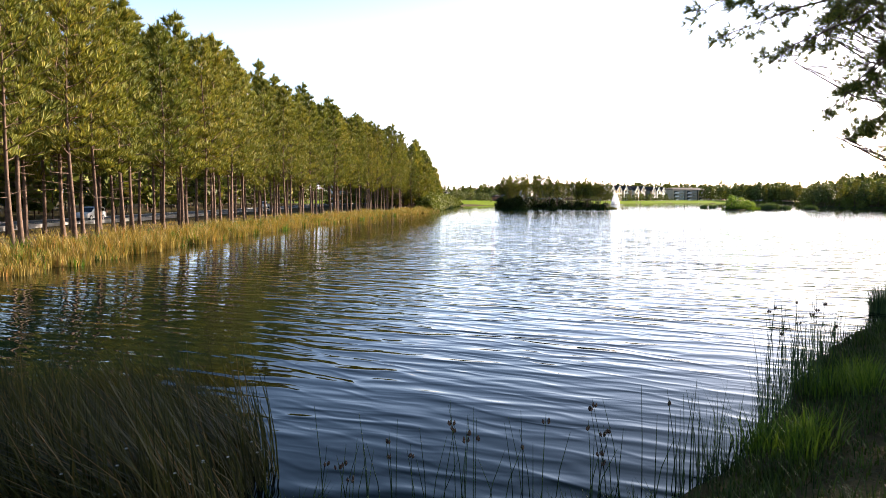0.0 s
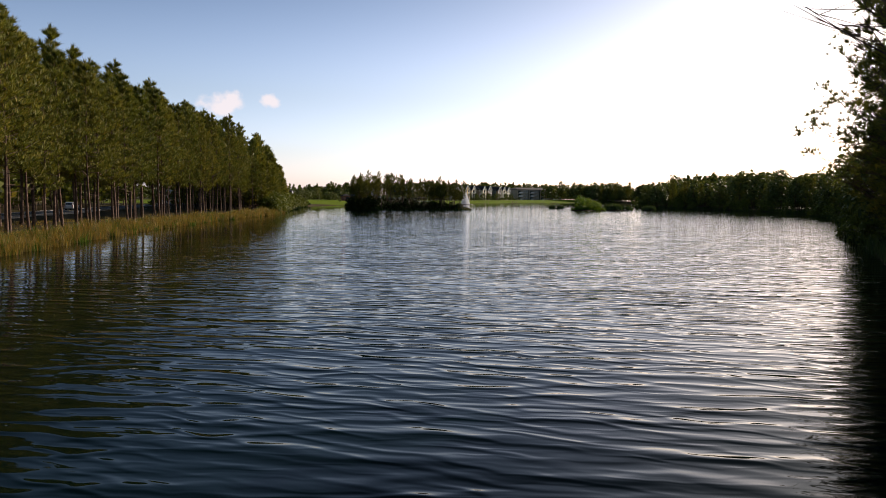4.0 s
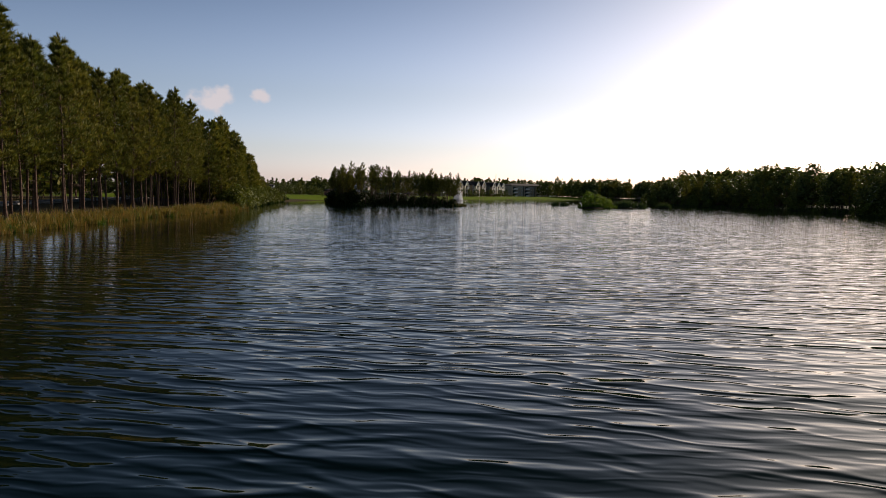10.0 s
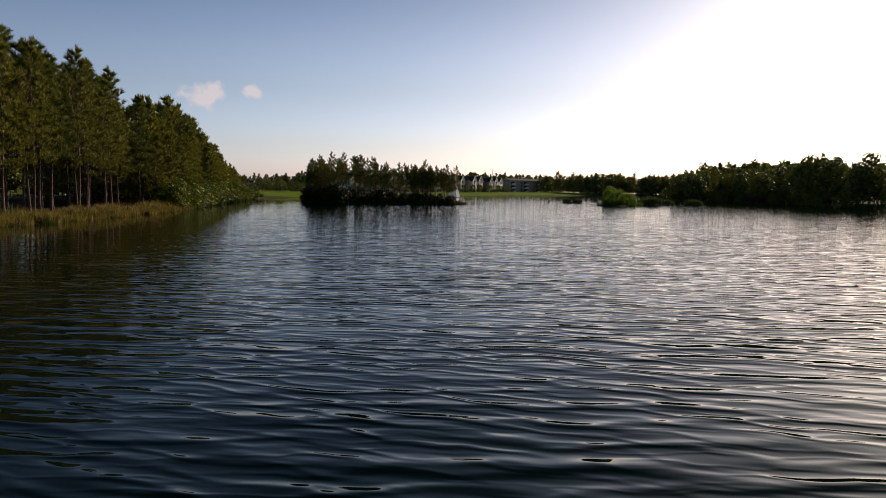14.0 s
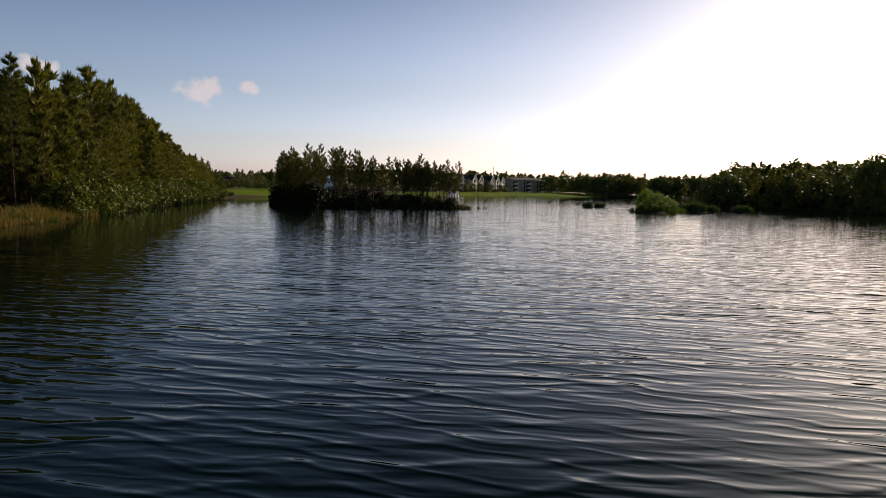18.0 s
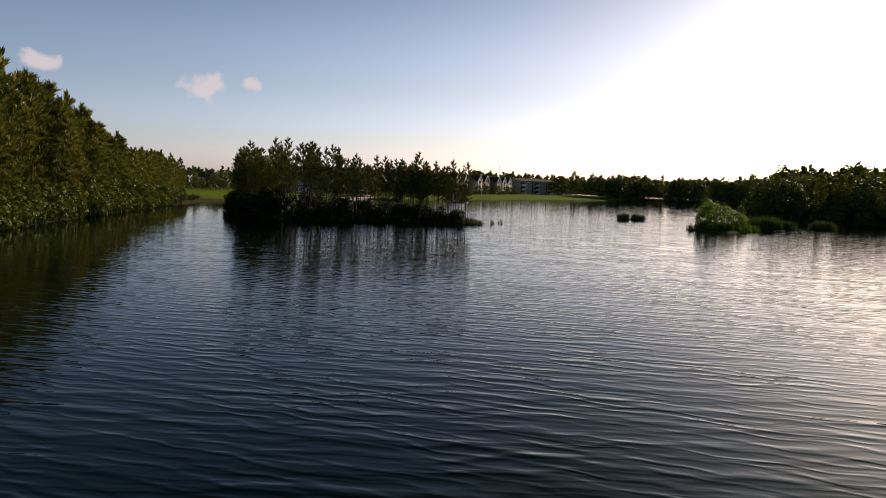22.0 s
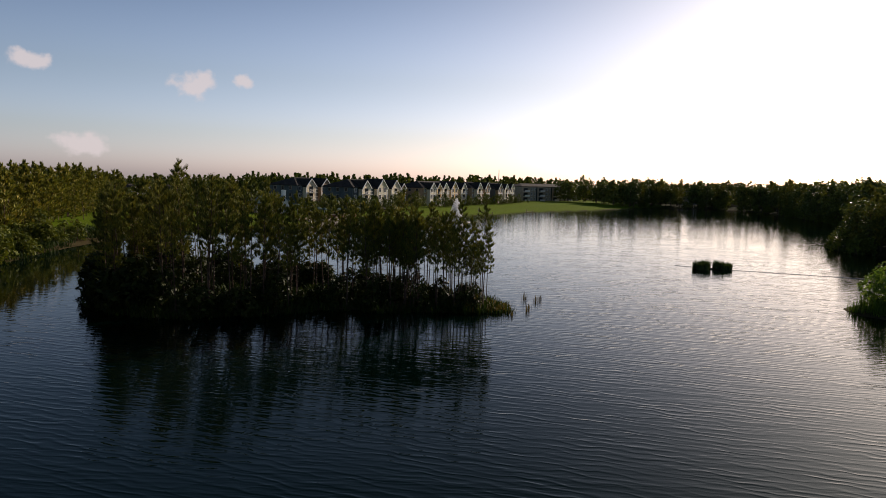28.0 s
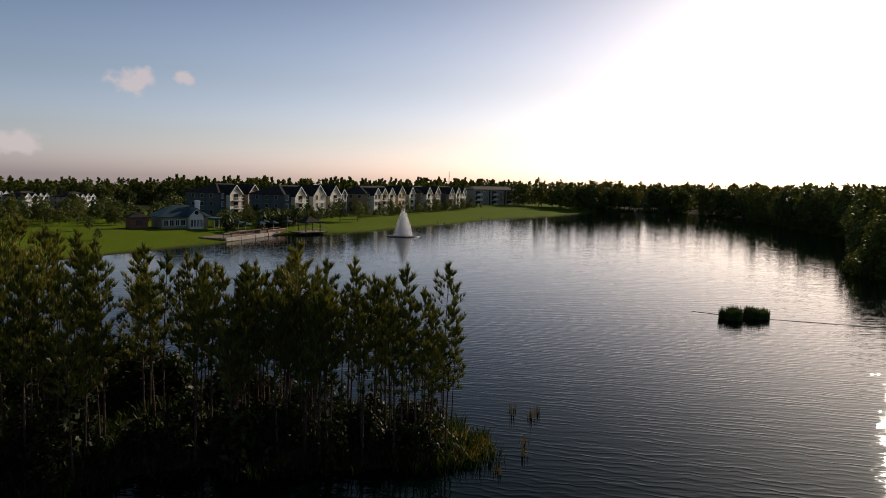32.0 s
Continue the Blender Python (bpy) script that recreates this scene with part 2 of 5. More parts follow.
# ---------- mesh helpers ----------
def mesh(name, verts, faces, mat, smooth=False):
    me = bpy.data.meshes.new(name)
    me.from_pydata(verts.tolist() if isinstance(verts, np.ndarray) else verts, [], faces.tolist() if isinstance(faces, np.ndarray) else faces)
    me.materials.append(mat)
    if smooth:
        me.shade_smooth()
    return me


def part(name, data, material, parent, label=""):
    """Links a bmesh or a mesh as one object under a thing or a part."""
    if isinstance(data, bmesh.types.BMesh):
        me = bpy.data.meshes.new(name)
        data.to_mesh(me)
        data.free()
        me.materials.append(material)
        data = me
    ob = new(name, data)
    ob.parent = parent
    if label:
        tagged(ob, label)
    return ob


def thing(name, label, category, group="", kind="", at=None):
    ob = new(name)
    if at is not None:
        ob.matrix_basis = at
    return tagged(ob, label, category, group, kind)


def box(bm, x0, y0, z0, x1, y1, z1, bevel=0.0):
    r = bmesh.ops.create_cube(bm, size=1, matrix=Matrix.LocRotScale(((x0 + x1) / 2, (y0 + y1) / 2, (z0 + z1) / 2), None, (x1 - x0, y1 - y0, z1 - z0)))
    if bevel:
        edges = {e for v in r["verts"] for e in v.link_edges}
        bmesh.ops.bevel(bm, geom=list(edges), offset=bevel, segments=1, affect="EDGES")
    return bm


def boxes(*specs, bevel=0.0):
    bm = bmesh.new()
    for s in specs:
        box(bm, *s, bevel=bevel)
    return bm


# ---------- plan: shorelines ----------
LAKE = np.array([
    (-23.5, 28), (-23.5, 45), (-23, 62), (-22, 80), (-20.5, 100), (-18.5, 118), (-15.5, 138), (-11, 155), (-7.5, 172), (-4.5, 195),
    (-3, 215), (-2, 232), (-1, 250), (0.5, 272), (2.5, 292), (6.5, 310), (15, 328), (25, 339), (34, 347.5), (45, 358), (50, 368),
    (57, 378), (70, 380), (84, 389), (98, 404), (111, 413), (135, 436), (155, 452), (185, 470), (222, 504), (240, 518), (268, 515),
    (285, 500), (286, 475), (262, 430), (245, 400), (230, 368), (215, 345), (182, 318), (160, 300), (150, 292), (146, 283), (151, 268), (157, 246), (158, 212),
    (148, 185), (122, 146), (98, 117), (78, 95), (55, 70), (30, 40), (16, 24.8), (11, 19.2),
    (7.6, 15), (5.6, 11.8), (4.5, 10.3), (3.2, 8.9), (0, 7.9), (-2.3, 7.8), (-6, 8.6), (-12, 10), (-18, 15), (-22, 21)], float)
ISLAND = np.array([(17.6, 248), (19.8, 241), (23.5, 236), (28, 235.5), (34, 236), (41, 238), (46, 236), (51, 234.5), (56, 234.5),
                   (57.5, 237), (55, 241), (50, 245), (44, 249), (38, 254), (31, 260), (24, 264), (18.5, 260), (16.4, 254)], float)

ISLETS = [(95.5, 228.5, 4.6), (101, 229.5, 3.2), (109, 233, 3.6), (115, 235.5, 2.0), (125, 237, 3.0), (99.2, 262.5, 1.6)]


def smooth_ring(p, times=2):
    for _ in range(times):
        q = np.roll(p, -1, 0)
        p = np.stack([0.75 * p + 0.25 * q, 0.25 * p + 0.75 * q], 1).reshape(-1, 2)
    return p


LAKE, ISLAND = smooth_ring(LAKE), smooth_ring(ISLAND)


def signed(ring, pts):
    """Distance to a closed outline, negative inside."""
    pts = np.asarray(pts, float)
    if len(pts) > 4000:
        return np.concatenate([signed(ring, pts[k:k + 4000]) for k in range(0, len(pts), 4000)])
    a, b = ring, np.roll(ring, -1, 0)
    e = b - a
    w = pts[:, None, :] - a[None]
    k = np.clip((w * e).sum(2) / ((e * e).sum(1) + 1e-9), 0, 1)
    d = np.sqrt(((w - k[..., None] * e) ** 2).sum(2).min(1))
    dy = np.where(e[:, 1] == 0, 1e-12, e[:, 1])
    over = (a[:, 1] > pts[:, 1:]) != (b[:, 1] > pts[:, 1:])
    inside = (over & (pts[:, :1] < a[:, 0] + w[..., 1] * e[:, 0] / dy)).sum(1) % 2 == 1
    return np.where(inside, -d, d)


def land(pts):
    """Metres from the water's edge, positive on land."""
    pts = np.asarray(pts, float).reshape(-1, 2)
    d = np.maximum(signed(LAKE, pts), -signed(ISLAND, pts))
    for x, y, r in ISLETS:
        d = np.maximum(d, r - np.hypot(pts[:, 0] - x, pts[:, 1] - y))
    return d


def smoothstep(a, b, x):
    k = np.clip((x - a) / (b - a), 0, 1)
    return k * k * (3 - 2 * k)


def wobble(x, y):
    return 0.5 * np.sin(x * 0.21 + 1.3 * np.sin(y * 0.13)) + 0.5 * np.sin(y * 0.17 + 1.7 * np.sin(x * 0.11))


def height(pts):
    pts = np.asarray(pts, float).reshape(-1, 2)
    x, y = pts[:, 0], pts[:, 1]
    d = land(pts)
    rise = np.where(d < 0, np.maximum(-2.0, 0.35 * d), 0.0)
    bank = 0.5 * smoothstep(0, 2.5, d) + 0.15 * smoothstep(3, 12, d) * (1 + wobble(x, y))
    lawn = smoothstep(325, 345, y) * smoothstep(2, 28, d) * 1.1 * smoothstep(300, 240, x)
    near = smoothstep(20, 5, y) * smoothstep(0, 6, d) * 0.45 * smoothstep(-20, -12, x)
    away = 0.012 * np.maximum(0.0, np.hypot(x - 60, y - 220) - 480)
    return rise - away + np.where(d > 0, bank + lawn + near, 0.0) + np.where(d > 0, 0.05 * wobble(x * 3, y * 3), 0)


def ground_z(x, y):
    return float(height([(x, y)])[0])


# ---------- ground, one sheet to the horizon ----------
def build_ground():
    xs = np.concatenate([[-4000, -2000, -1000, -500, -250, -150, -100, -80], np.arange(-66, 100, 1.6), np.arange(100, 310, 4.0), [330, 380, 450, 600, 900, 1500, 2500, 4000]])
    ys = np.concatenate([[-4000, -1500, -500, -150, -60, -30, -18, -10, -5], np.arange(0, 30, 1.0), np.arange(30, 420, 1.8), np.arange(420, 600, 4.0), [620, 700, 850, 1100, 1600, 2500, 4000]])
    gx, gy = np.meshgrid(xs, ys)
    pts = np.stack([gx.ravel(), gy.ravel()], 1)
    z = height(pts)
    w, h = len(xs), len(ys)
    i = (np.arange(h - 1)[:, None] * w + np.arange(w - 1)[None, :]).ravel()
    faces = np.stack([i, i + 1, i + w + 1, i + w], 1)
    m, n, l, b = node_mat("ground_soil_and_grass")
    att = n.new("ShaderNodeAttribute")
    att.attribute_name = "lawn"
    co = n.new("ShaderNodeTexCoord").outputs["Object"]
    big, mid, fine = noise_node(n, l, 0.12, 5, co), noise_node(n, l, 1.3, 5, co), noise_node(n, l, 14, 3, co)
    floor = mix(n, l, mid, (0.035, 0.024, 0.014), (0.12, 0.075, 0.038))
    floor = mix(n, l, big, floor, (0.06, 0.06, 0.025))
    turf = mix(n, l, mid, (0.09, 0.155, 0.006), (0.155, 0.22, 0.012))
    turf = mix(n, l, ramp(n, l, big, [(0.4, (0, 0, 0)), (0.8, (0.5, 0.5, 0.5))]), turf, (0.13, 0.14, 0.02))
    wild = n.new("ShaderNodeAttribute")
    wild.attribute_name = "scrub"
    floor = mix(n, l, wild.outputs["Fac"], floor, mix(n, l, mid, (0.018, 0.026, 0.01), (0.05, 0.06, 0.022)))
    col = mix(n, l, att.outputs["Fac"], floor, turf)
    grain = ramp(n, l, fine, [(0.25, (0.6, 0.6, 0.6)), (0.75, (1.25, 1.25, 1.25))])
    l.new(mix(n, l, 1.0, col, grain, "MULTIPLY"), b.inputs["Base Color"])
    b.inputs["Roughness"].default_value = 0.95
    b.inputs["Specular IOR Level"].default_value = 0.02
    bump(n, l, b, fine, 0.8, 0.06)
    me = mesh("ground", np.column_stack([pts, z]), faces, m, True)
    d = land(pts)
    lawn = smoothstep(318, 335, pts[:, 1]) * smoothstep(0.3, 1.5, d) * smoothstep(262, 235, pts[:, 0]) * smoothstep(130, 70, d)
    a = me.attributes.new("lawn", "FLOAT", "POINT")
    a.data.foreach_set("value", lawn.astype(np.float32))
    a = me.attributes.new("scrub", "FLOAT", "POINT")
    a.data.foreach_set("value", np.maximum(smoothstep(60, 130, d) * smoothstep(300, 420, np.abs(pts[:, 1] - 100) + np.abs(pts[:, 0]) * 0.5), smoothstep(0.5, 3, d) * smoothstep(30, 60, pts[:, 0]) * smoothstep(520, 440, pts[:, 1] - 0.35 * pts[:, 0])).astype(np.float32))
    return tagged(new("ground", me), "sandy forest floor and mown green lawn round the lake", "ground", kind="structure")


build_ground()
me = mesh("water", [(-30, 0, 0), (310, 0, 0), (310, 580, 0), (-30, 580, 0)], [(0, 1, 2, 3)], WATER)
tagged(new("water", me), "rippled dark lake water reflecting the pale sky", "lake", kind="structure")


# ---------- plants ----------
def tube(vs, fs, pts, radii, sides=6):
    """A tapered tube along pts, added to the lists."""
    pts = [Vector(p) for p in pts]
    base = len(vs)
    for i, p in enumerate(pts):
        d = (pts[min(i + 1, len(pts) - 1)] - pts[max(i - 1, 0)]).normalized()
        u = d.orthogonal().normalized()
        v = d.cross(u)
        for s in range(sides):
            a = 2 * math.pi * s / sides
            vs.append(tuple(p + (u * math.cos(a) + v * math.sin(a)) * radii[i]))
    for i in range(len(pts) - 1):
        for s in range(sides):
            a, b = base + i * sides + s, base + i * sides + (s + 1) % sides
            fs.append((a, b, b + sides, a + sides))


def tuft(vs, fs, p, d, size, rnd, spikes=7, spread=0.9, width=0.13, tri=False):
    """A tuft of long needles round the direction d."""
    d = Vector(d).normalized()
    u = d.orthogonal().normalized()
    v = d.cross(u)
    for k in range(spikes):
        a = 2 * math.pi * (k + rnd.random()) / spikes
        s = spread * (0.35 + 0.65 * rnd.random())
        way = (d + (u * math.cos(a) + v * math.sin(a)) * s).normalized()
        side = way.cross(Vector((rnd.uniform(-1, 1), rnd.uniform(-1, 1), rnd.uniform(-1, 1)))).normalized() * size * width
        L = size * rnd.uniform(0.75, 1.15)
        i = len(vs)
        c = Vector(p)
        if tri:
            vs.extend([tuple(c + way * 0.04 * L + side), tuple(c + way * L), tuple(c + way * 0.04 * L - side)])
            fs.append((i, i + 1, i + 2))
            continue
        vs.extend([tuple(c + way * (0.02 * L)), tuple(c + way * 0.55 * L + side), tuple(c + way * L), tuple(c + way * 0.55 * L - side)])
        fs.append((i, i + 1, i + 2, i + 3))


def pine_meshes(h, crown_from, radius, seed, limbs=34, tufts=8, size=0.6, spikes=6, trunk_r=0.17, width=0.13, top_pow=0.75, dead=4, twigs=0.15, upright=0.75, spread=0.95, bare=False, tri=False, clump=0.0):
    rnd = random.Random(seed)
    wv, wf, nv, nf = [], [], [], []
    lean = (rnd.uniform(-0.02, 0.02), rnd.uniform(-0.02, 0.02))
    ph = rnd.uniform(0, 6)

    def axis_at(z):
        return Vector((lean[0] * z + 0.12 * math.sin(z * 0.35 + ph), lean[1] * z + 0.12 * math.cos(z * 0.3 + ph), z))
    zs = [-0.4, 0.0, 0.5] + [h * k / 9 for k in range(1, 10)]
    tube(wv, wf, [axis_at(z) for z in zs], [trunk_r * (1.5 if z <= 0 else 1.12 if z < 0.6 else max(0.1, 1 - 0.92 * z / h)) for z in zs], 4 if bare else 8)
    for k in range(dead):
        z = h * crown_from * rnd.uniform(0.55, 1.0)
        a, p = rnd.uniform(0, 6.28), axis_at(z)
        L = rnd.uniform(0.4, 1.0) * radius * 0.6
        tube(wv, wf, [p, p + Vector((math.cos(a) * L, math.sin(a) * L, rnd.uniform(-0.1, 0.25) * L))], [trunk_r * 0.16, 0.012], 4)
    for k in range(limbs):
        f = (k + rnd.random()) / limbs
        z = h * (crown_from + (0.985 - crown_from) * f)
        env = min(1.0, 0.55 + 2.2 * f) * (1 - f) ** top_pow + 0.06
        L = radius * env * rnd.uniform(0.65, 1.2)
        a = k * 2.4 + rnd.uniform(-0.5, 0.5)
        out = Vector((math.cos(a), math.sin(a), 0))
        p0 = axis_at(z)
        up = rnd.uniform(-0.05, 0.35) + 0.45 * f
        p1 = p0 + out * L * 0.55 + Vector((0, 0, L * 0.5 * up))
        p2 = p0 + out * L + Vector((0, 0, L * (up + 0.12)))
        if not bare:
            tube(wv, wf, [p0, p1, p2], [trunk_r * 0.3 * (1 - 0.6 * f), trunk_r * 0.17 * (1 - 0.5 * f), 0.012], 4)
        side = out.cross(Vector((0, 0, 1)))
        for q in range(tufts):
            g = 0.25 + 0.75 * ((q * 3 % 7 if clump else q) + rnd.random()) / (7 if clump else tufts)
            p = p0.lerp(p1, g / 0.55) if g < 0.55 else p1.lerp(p2, (g - 0.55) / 0.45)
            off = side * rnd.uniform(-1, 1) * L * 0.38 * (1.15 - g) + Vector((0, 0, rnd.uniform(-0.05, 0.22) * L))
            if clump:
                if q < 6:
                    seats = [] if q == 0 else seats
                    seats.append(p + off)
                else:
                    e = seats[q % 6] + Vector((rnd.gauss(0, clump), rnd.gauss(0, clump), rnd.gauss(0, clump * 0.55)))
                    off = e - p
            e = p + off
            if off.length > 0.5 and rnd.random() < twigs:
                tube(wv, wf, [p - out * 0.2, e], [0.02, 0.008], 3)
            tuft(nv, nf, e, out * 0.5 + off * 0.4 + Vector((0, 0, upright)), size * rnd.uniform(0.75, 1.25), rnd, spikes, spread, width, tri)
    for k in range(4):
        tuft(nv, nf, axis_at(h * (0.93 + 0.025 * k)), (rnd.uniform(-0.15, 0.15), rnd.uniform(-0.15, 0.15), 1), size * 1.15, rnd, spikes + 2, 0.4, width, tri)
    return mesh("pine_trunk", wv, wf, BARK, True), mesh("pine_crown", nv, nf, NEEDLES)


def leaf_clump(vs, fs, c, r, count, size, rnd):
    for _ in range(count):
        d = Vector((rnd.gauss(0, 1), rnd.gauss(0, 1), rnd.gauss(0, 1))).normalized()
        p = Vector(c) + d * r * (0.55 + 0.5 * rnd.random())
        nrm = (d + Vector((rnd.uniform(-0.8, 0.8), rnd.uniform(-0.8, 0.8), rnd.uniform(-0.3, 0.9)))).normalized()
        u = nrm.orthogonal().normalized()
        v = nrm.cross(u)
        a = rnd.uniform(0, 6.28)
        u, v = u * math.cos(a) + v * math.sin(a), v * math.cos(a) - u * math.sin(a)
        s = size * rnd.uniform(0.6, 1.3)
        i = len(vs)
        vs.extend([tuple(p - u * s), tuple(p + v * s * 0.5), tuple(p + u * s), tuple(p - v * s * 0.5)])
        fs.append((i, i + 1, i + 2, i + 3))


def broad_meshes(h, radius, seed, clumps=26, leaves=34, size=0.34, mat=None, low=0.25, trunk_r=0.14):
    rnd = random.Random(seed)
    wv, wf, nv, nf = [], [], [], []
    tube(wv, wf, [(0, 0, -0.4), (0, 0, 0.3), (0.1, 0.05, h * 0.45), (0.05, 0.1, h * 0.9)], [trunk_r * 1.4, trunk_r, trunk_r * 0.7, 0.03], 7)
    for k in range(clumps):
        f = (k + rnd.random()) / clumps
        z = h * (low + (0.95 - low) * f)
        R = radius * math.sin(math.pi * min(0.97, 0.28 + 0.7 * f)) ** 0.7 * rnd.uniform(0.35, 1.0)
        a = k * 2.4 + rnd.uniform(-0.6, 0.6)
        c = Vector((math.cos(a) * R, math.sin(a) * R, z))
        tube(wv, wf, [(0.06, 0.06, max(0.2, z - R * 0.7)), tuple(c)], [trunk_r * 0.3, 0.015], 4)
        leaf_clump(nv, nf, c, radius * rnd.uniform(0.26, 0.42), leaves, size, rnd)
    return mesh("broadleaf_trunk", wv, wf, BARK, True), mesh("broadleaf_crown", nv, nf, mat or LEAVES)


def tree(name, meshes, label, group, x, y, scale=1.0, turn=None, rnd=random, sink=0.0):
    t = thing(name, label, "tree", group, at=Matrix.LocRotScale((x, y, ground_z(x, y) - sink), Euler((0, 0, rnd.uniform(0, 6.28) if turn is None else turn)),
                                                              (scale * rnd.uniform(0.95, 1.08), scale * rnd.uniform(0.95, 1.08), scale)))
    part("trunk", meshes[0], None, t)
    part("crown", meshes[1], None, t)
    return t


def blade(vs, fs, x, y, z, h, bend, turn, w):
    """One bent grass blade of three joints."""
    c, s = math.cos(turn), math.sin(turn)
    i = len(vs)
    for f, ww in ((0, 1.0), (0.5, 0.8), (1.0, 0.1)):
        b = bend * f * f
        px, py, pz = x + c * b, y + s * b, z + h * f * (1 - 0.25 * f * min(1.0, bend / h))
        vs.append((px - s * w * ww, py + c * w * ww, pz))
        vs.append((px + s * w * ww, py - c * w * ww, pz))
    fs.append((i, i + 1, i + 3, i + 2))
    fs.append((i + 2, i + 3, i + 5, i + 4))


def tussocks(name, label, spots, mat, h, blades, spread, w, seed, bend=0.4, lean=None):
    """Grass in tussocks, one sheet of stuff."""
    rnd = random.Random(seed)
    vs, fs = [], []
    zs = np.maximum(height([(x, y) for x, y, _ in spots]), -0.12)
    for (x, y, k), z in zip(spots, zs):
        for _ in range(blades):
            a, r = rnd.uniform(0, 6.28), spread * math.sqrt(rnd.random())
            hh = h * k * rnd.uniform(0.6, 1.15)
            blade(vs, fs, x + math.cos(a) * r, y + math.sin(a) * r, z - 0.05, hh, hh * bend * rnd.uniform(0.3, 1.5), a + rnd.uniform(-0.8, 0.8) if lean is None else lean + rnd.uniform(-0.7, 0.7), w * rnd.uniform(0.7, 1.3))
    return tagged(new(name, mesh(name, vs, fs, mat)), label, "grass", kind="stuff")


def scatter(name, label, category, templates, places):
    """Many far plants joined into one sheet of stuff; a place is x, y, scale, turn, template."""
    flat = []
    for pair in templates:
        vs, ls, ts, ms, off = [], [], [], [], 0
        for k, me in enumerate(pair):
            v, f, t = np.empty(len(me.vertices) * 3, np.float32), np.empty(len(me.loops), np.int32), np.empty(len(me.polygons), np.int32)
            me.vertices.foreach_get("co", v)
            me.loops.foreach_get("vertex_index", f)
            me.polygons.foreach_get("loop_total", t)
            vs.append(v.reshape(-1, 3))
            ls.append(f + off)
            ts.append(t)
            ms.append(np.full(len(t), k, np.int32))
            off += len(me.vertices)
        flat.append([np.concatenate(a) for a in (vs, ls, ts, ms)])
    cv, cl, ct, cm, base = [], [], [], [], 0
    for (x, y, s, a, k), z in zip(places, height([(p[0], p[1]) for p in places])):
        v, f, t, m = flat[k]
        c, n = math.cos(a) * s, math.sin(a) * s
        cv.append(np.stack([v[:, 0] * c - v[:, 1] * n + x, v[:, 0] * n + v[:, 1] * c + y, v[:, 2] * s + z - 0.05], 1))
        cl.append(f + base)
        ct.append(t)
        cm.append(m)
        base += len(v)
    v, f, t, m = (np.concatenate(a) for a in (cv, cl, ct, cm))
    me = bpy.data.meshes.new(name)
    me.vertices.add(len(v))
    me.vertices.foreach_set("co", v.astype(np.float32).ravel())
    me.loops.add(len(f))
    me.loops.foreach_set("vertex_index", f.astype(np.int32))
    me.polygons.add(len(t))
    me.polygons.foreach_set("loop_start", np.concatenate([[0], np.cumsum(t)[:-1]]).astype(np.int32))
    me.polygons.foreach_set("material_index", m)
    for mat in (templates[0][0].materials[0], templates[0][1].materials[0]):
        me.materials.append(mat)
    me.update(calc_edges=True)
    return tagged(new(name, me), label, category, kind="stuff")


ROW_PINES = [pine_meshes(20 + s * 0.7, 0.24 + 0.03 * (s % 3), 3.9 + 0.3 * (s % 3), 10 + s, 54, 10, 0.8, 18, 0.17, 0.05, 0.7, 7, 0.08, tri=True) for s in range(5)]
WOOD_PINES = [pine_meshes(14 + s, 0.08 + 0.05 * (s % 3), 2.9, 30 + s, 40, 8, 1.0, 11, 0.14, 0.085, 0.52, 3, 0.05, tri=True) for s in range(4)]
ISLE_PINES = [pine_meshes(9.0 + 0.42 * s, 0.4 + 0.07 * (s % 3), 1.3 + 0.22 * (s % 3), 50 + s, 22, 6, 0.47, 14, 0.075, 0.06, 0.6, 5, 0.4, 1.5, 0.55, tri=True) for s in range(6)]
MID_PINES = [pine_meshes(14 + s, 0.06, 3.1, 110 + s, 20, 6, 1.3, 7, 0.14, 0.11, 0.75, 0, 0, bare=True) for s in range(3)]
FAR_PINES = [pine_meshes(13 + s, 0.06, 3.3, 90 + s, 11, 4, 1.8, 4, 0.14, 0.3, 0.75, 0, 0, bare=True) for s in range(3)]
FAR_BROADS = [broad_meshes(10.5 + s, 4.3, 95 + s, 13, 17, 0.85, None, 0.2) for s in range(2)]
BROADS = [broad_meshes(9 + s, 3.4, 70 + s, 28, 32, 0.38) for s in range(3)]
# shade-coloured shrubs; the shore shrubs below are the same shapes in lighter leaves
SHRUBS = [broad_meshes(2.8 + 0.6 * s, 1.9, 80 + s, 17, 26, 0.28, SHADED_BRUSH, 0.06, 0.05) for s in range(3)]
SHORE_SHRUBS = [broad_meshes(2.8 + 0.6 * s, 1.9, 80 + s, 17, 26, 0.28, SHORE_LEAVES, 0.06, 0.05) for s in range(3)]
BRIGHT = [broad_meshes(4.6 + 0.8 * s, 2.5, 86 + s, 20, 40, 0.26, BRIGHT_LEAVES, 0.08, 0.06) for s in range(2)]


def left_shore(y):
    return float(np.interp(y, [28, 62, 100, 138, 155, 172, 195, 215, 250, 292, 310, 330, 420], [-23.5, -23, -20.5, -15.5, -11, -7.5, -4.5, -3, -1, 2.5, 4, 3, -1]))


# row of tall pines between the road and the lake
rnd = random.Random(1)
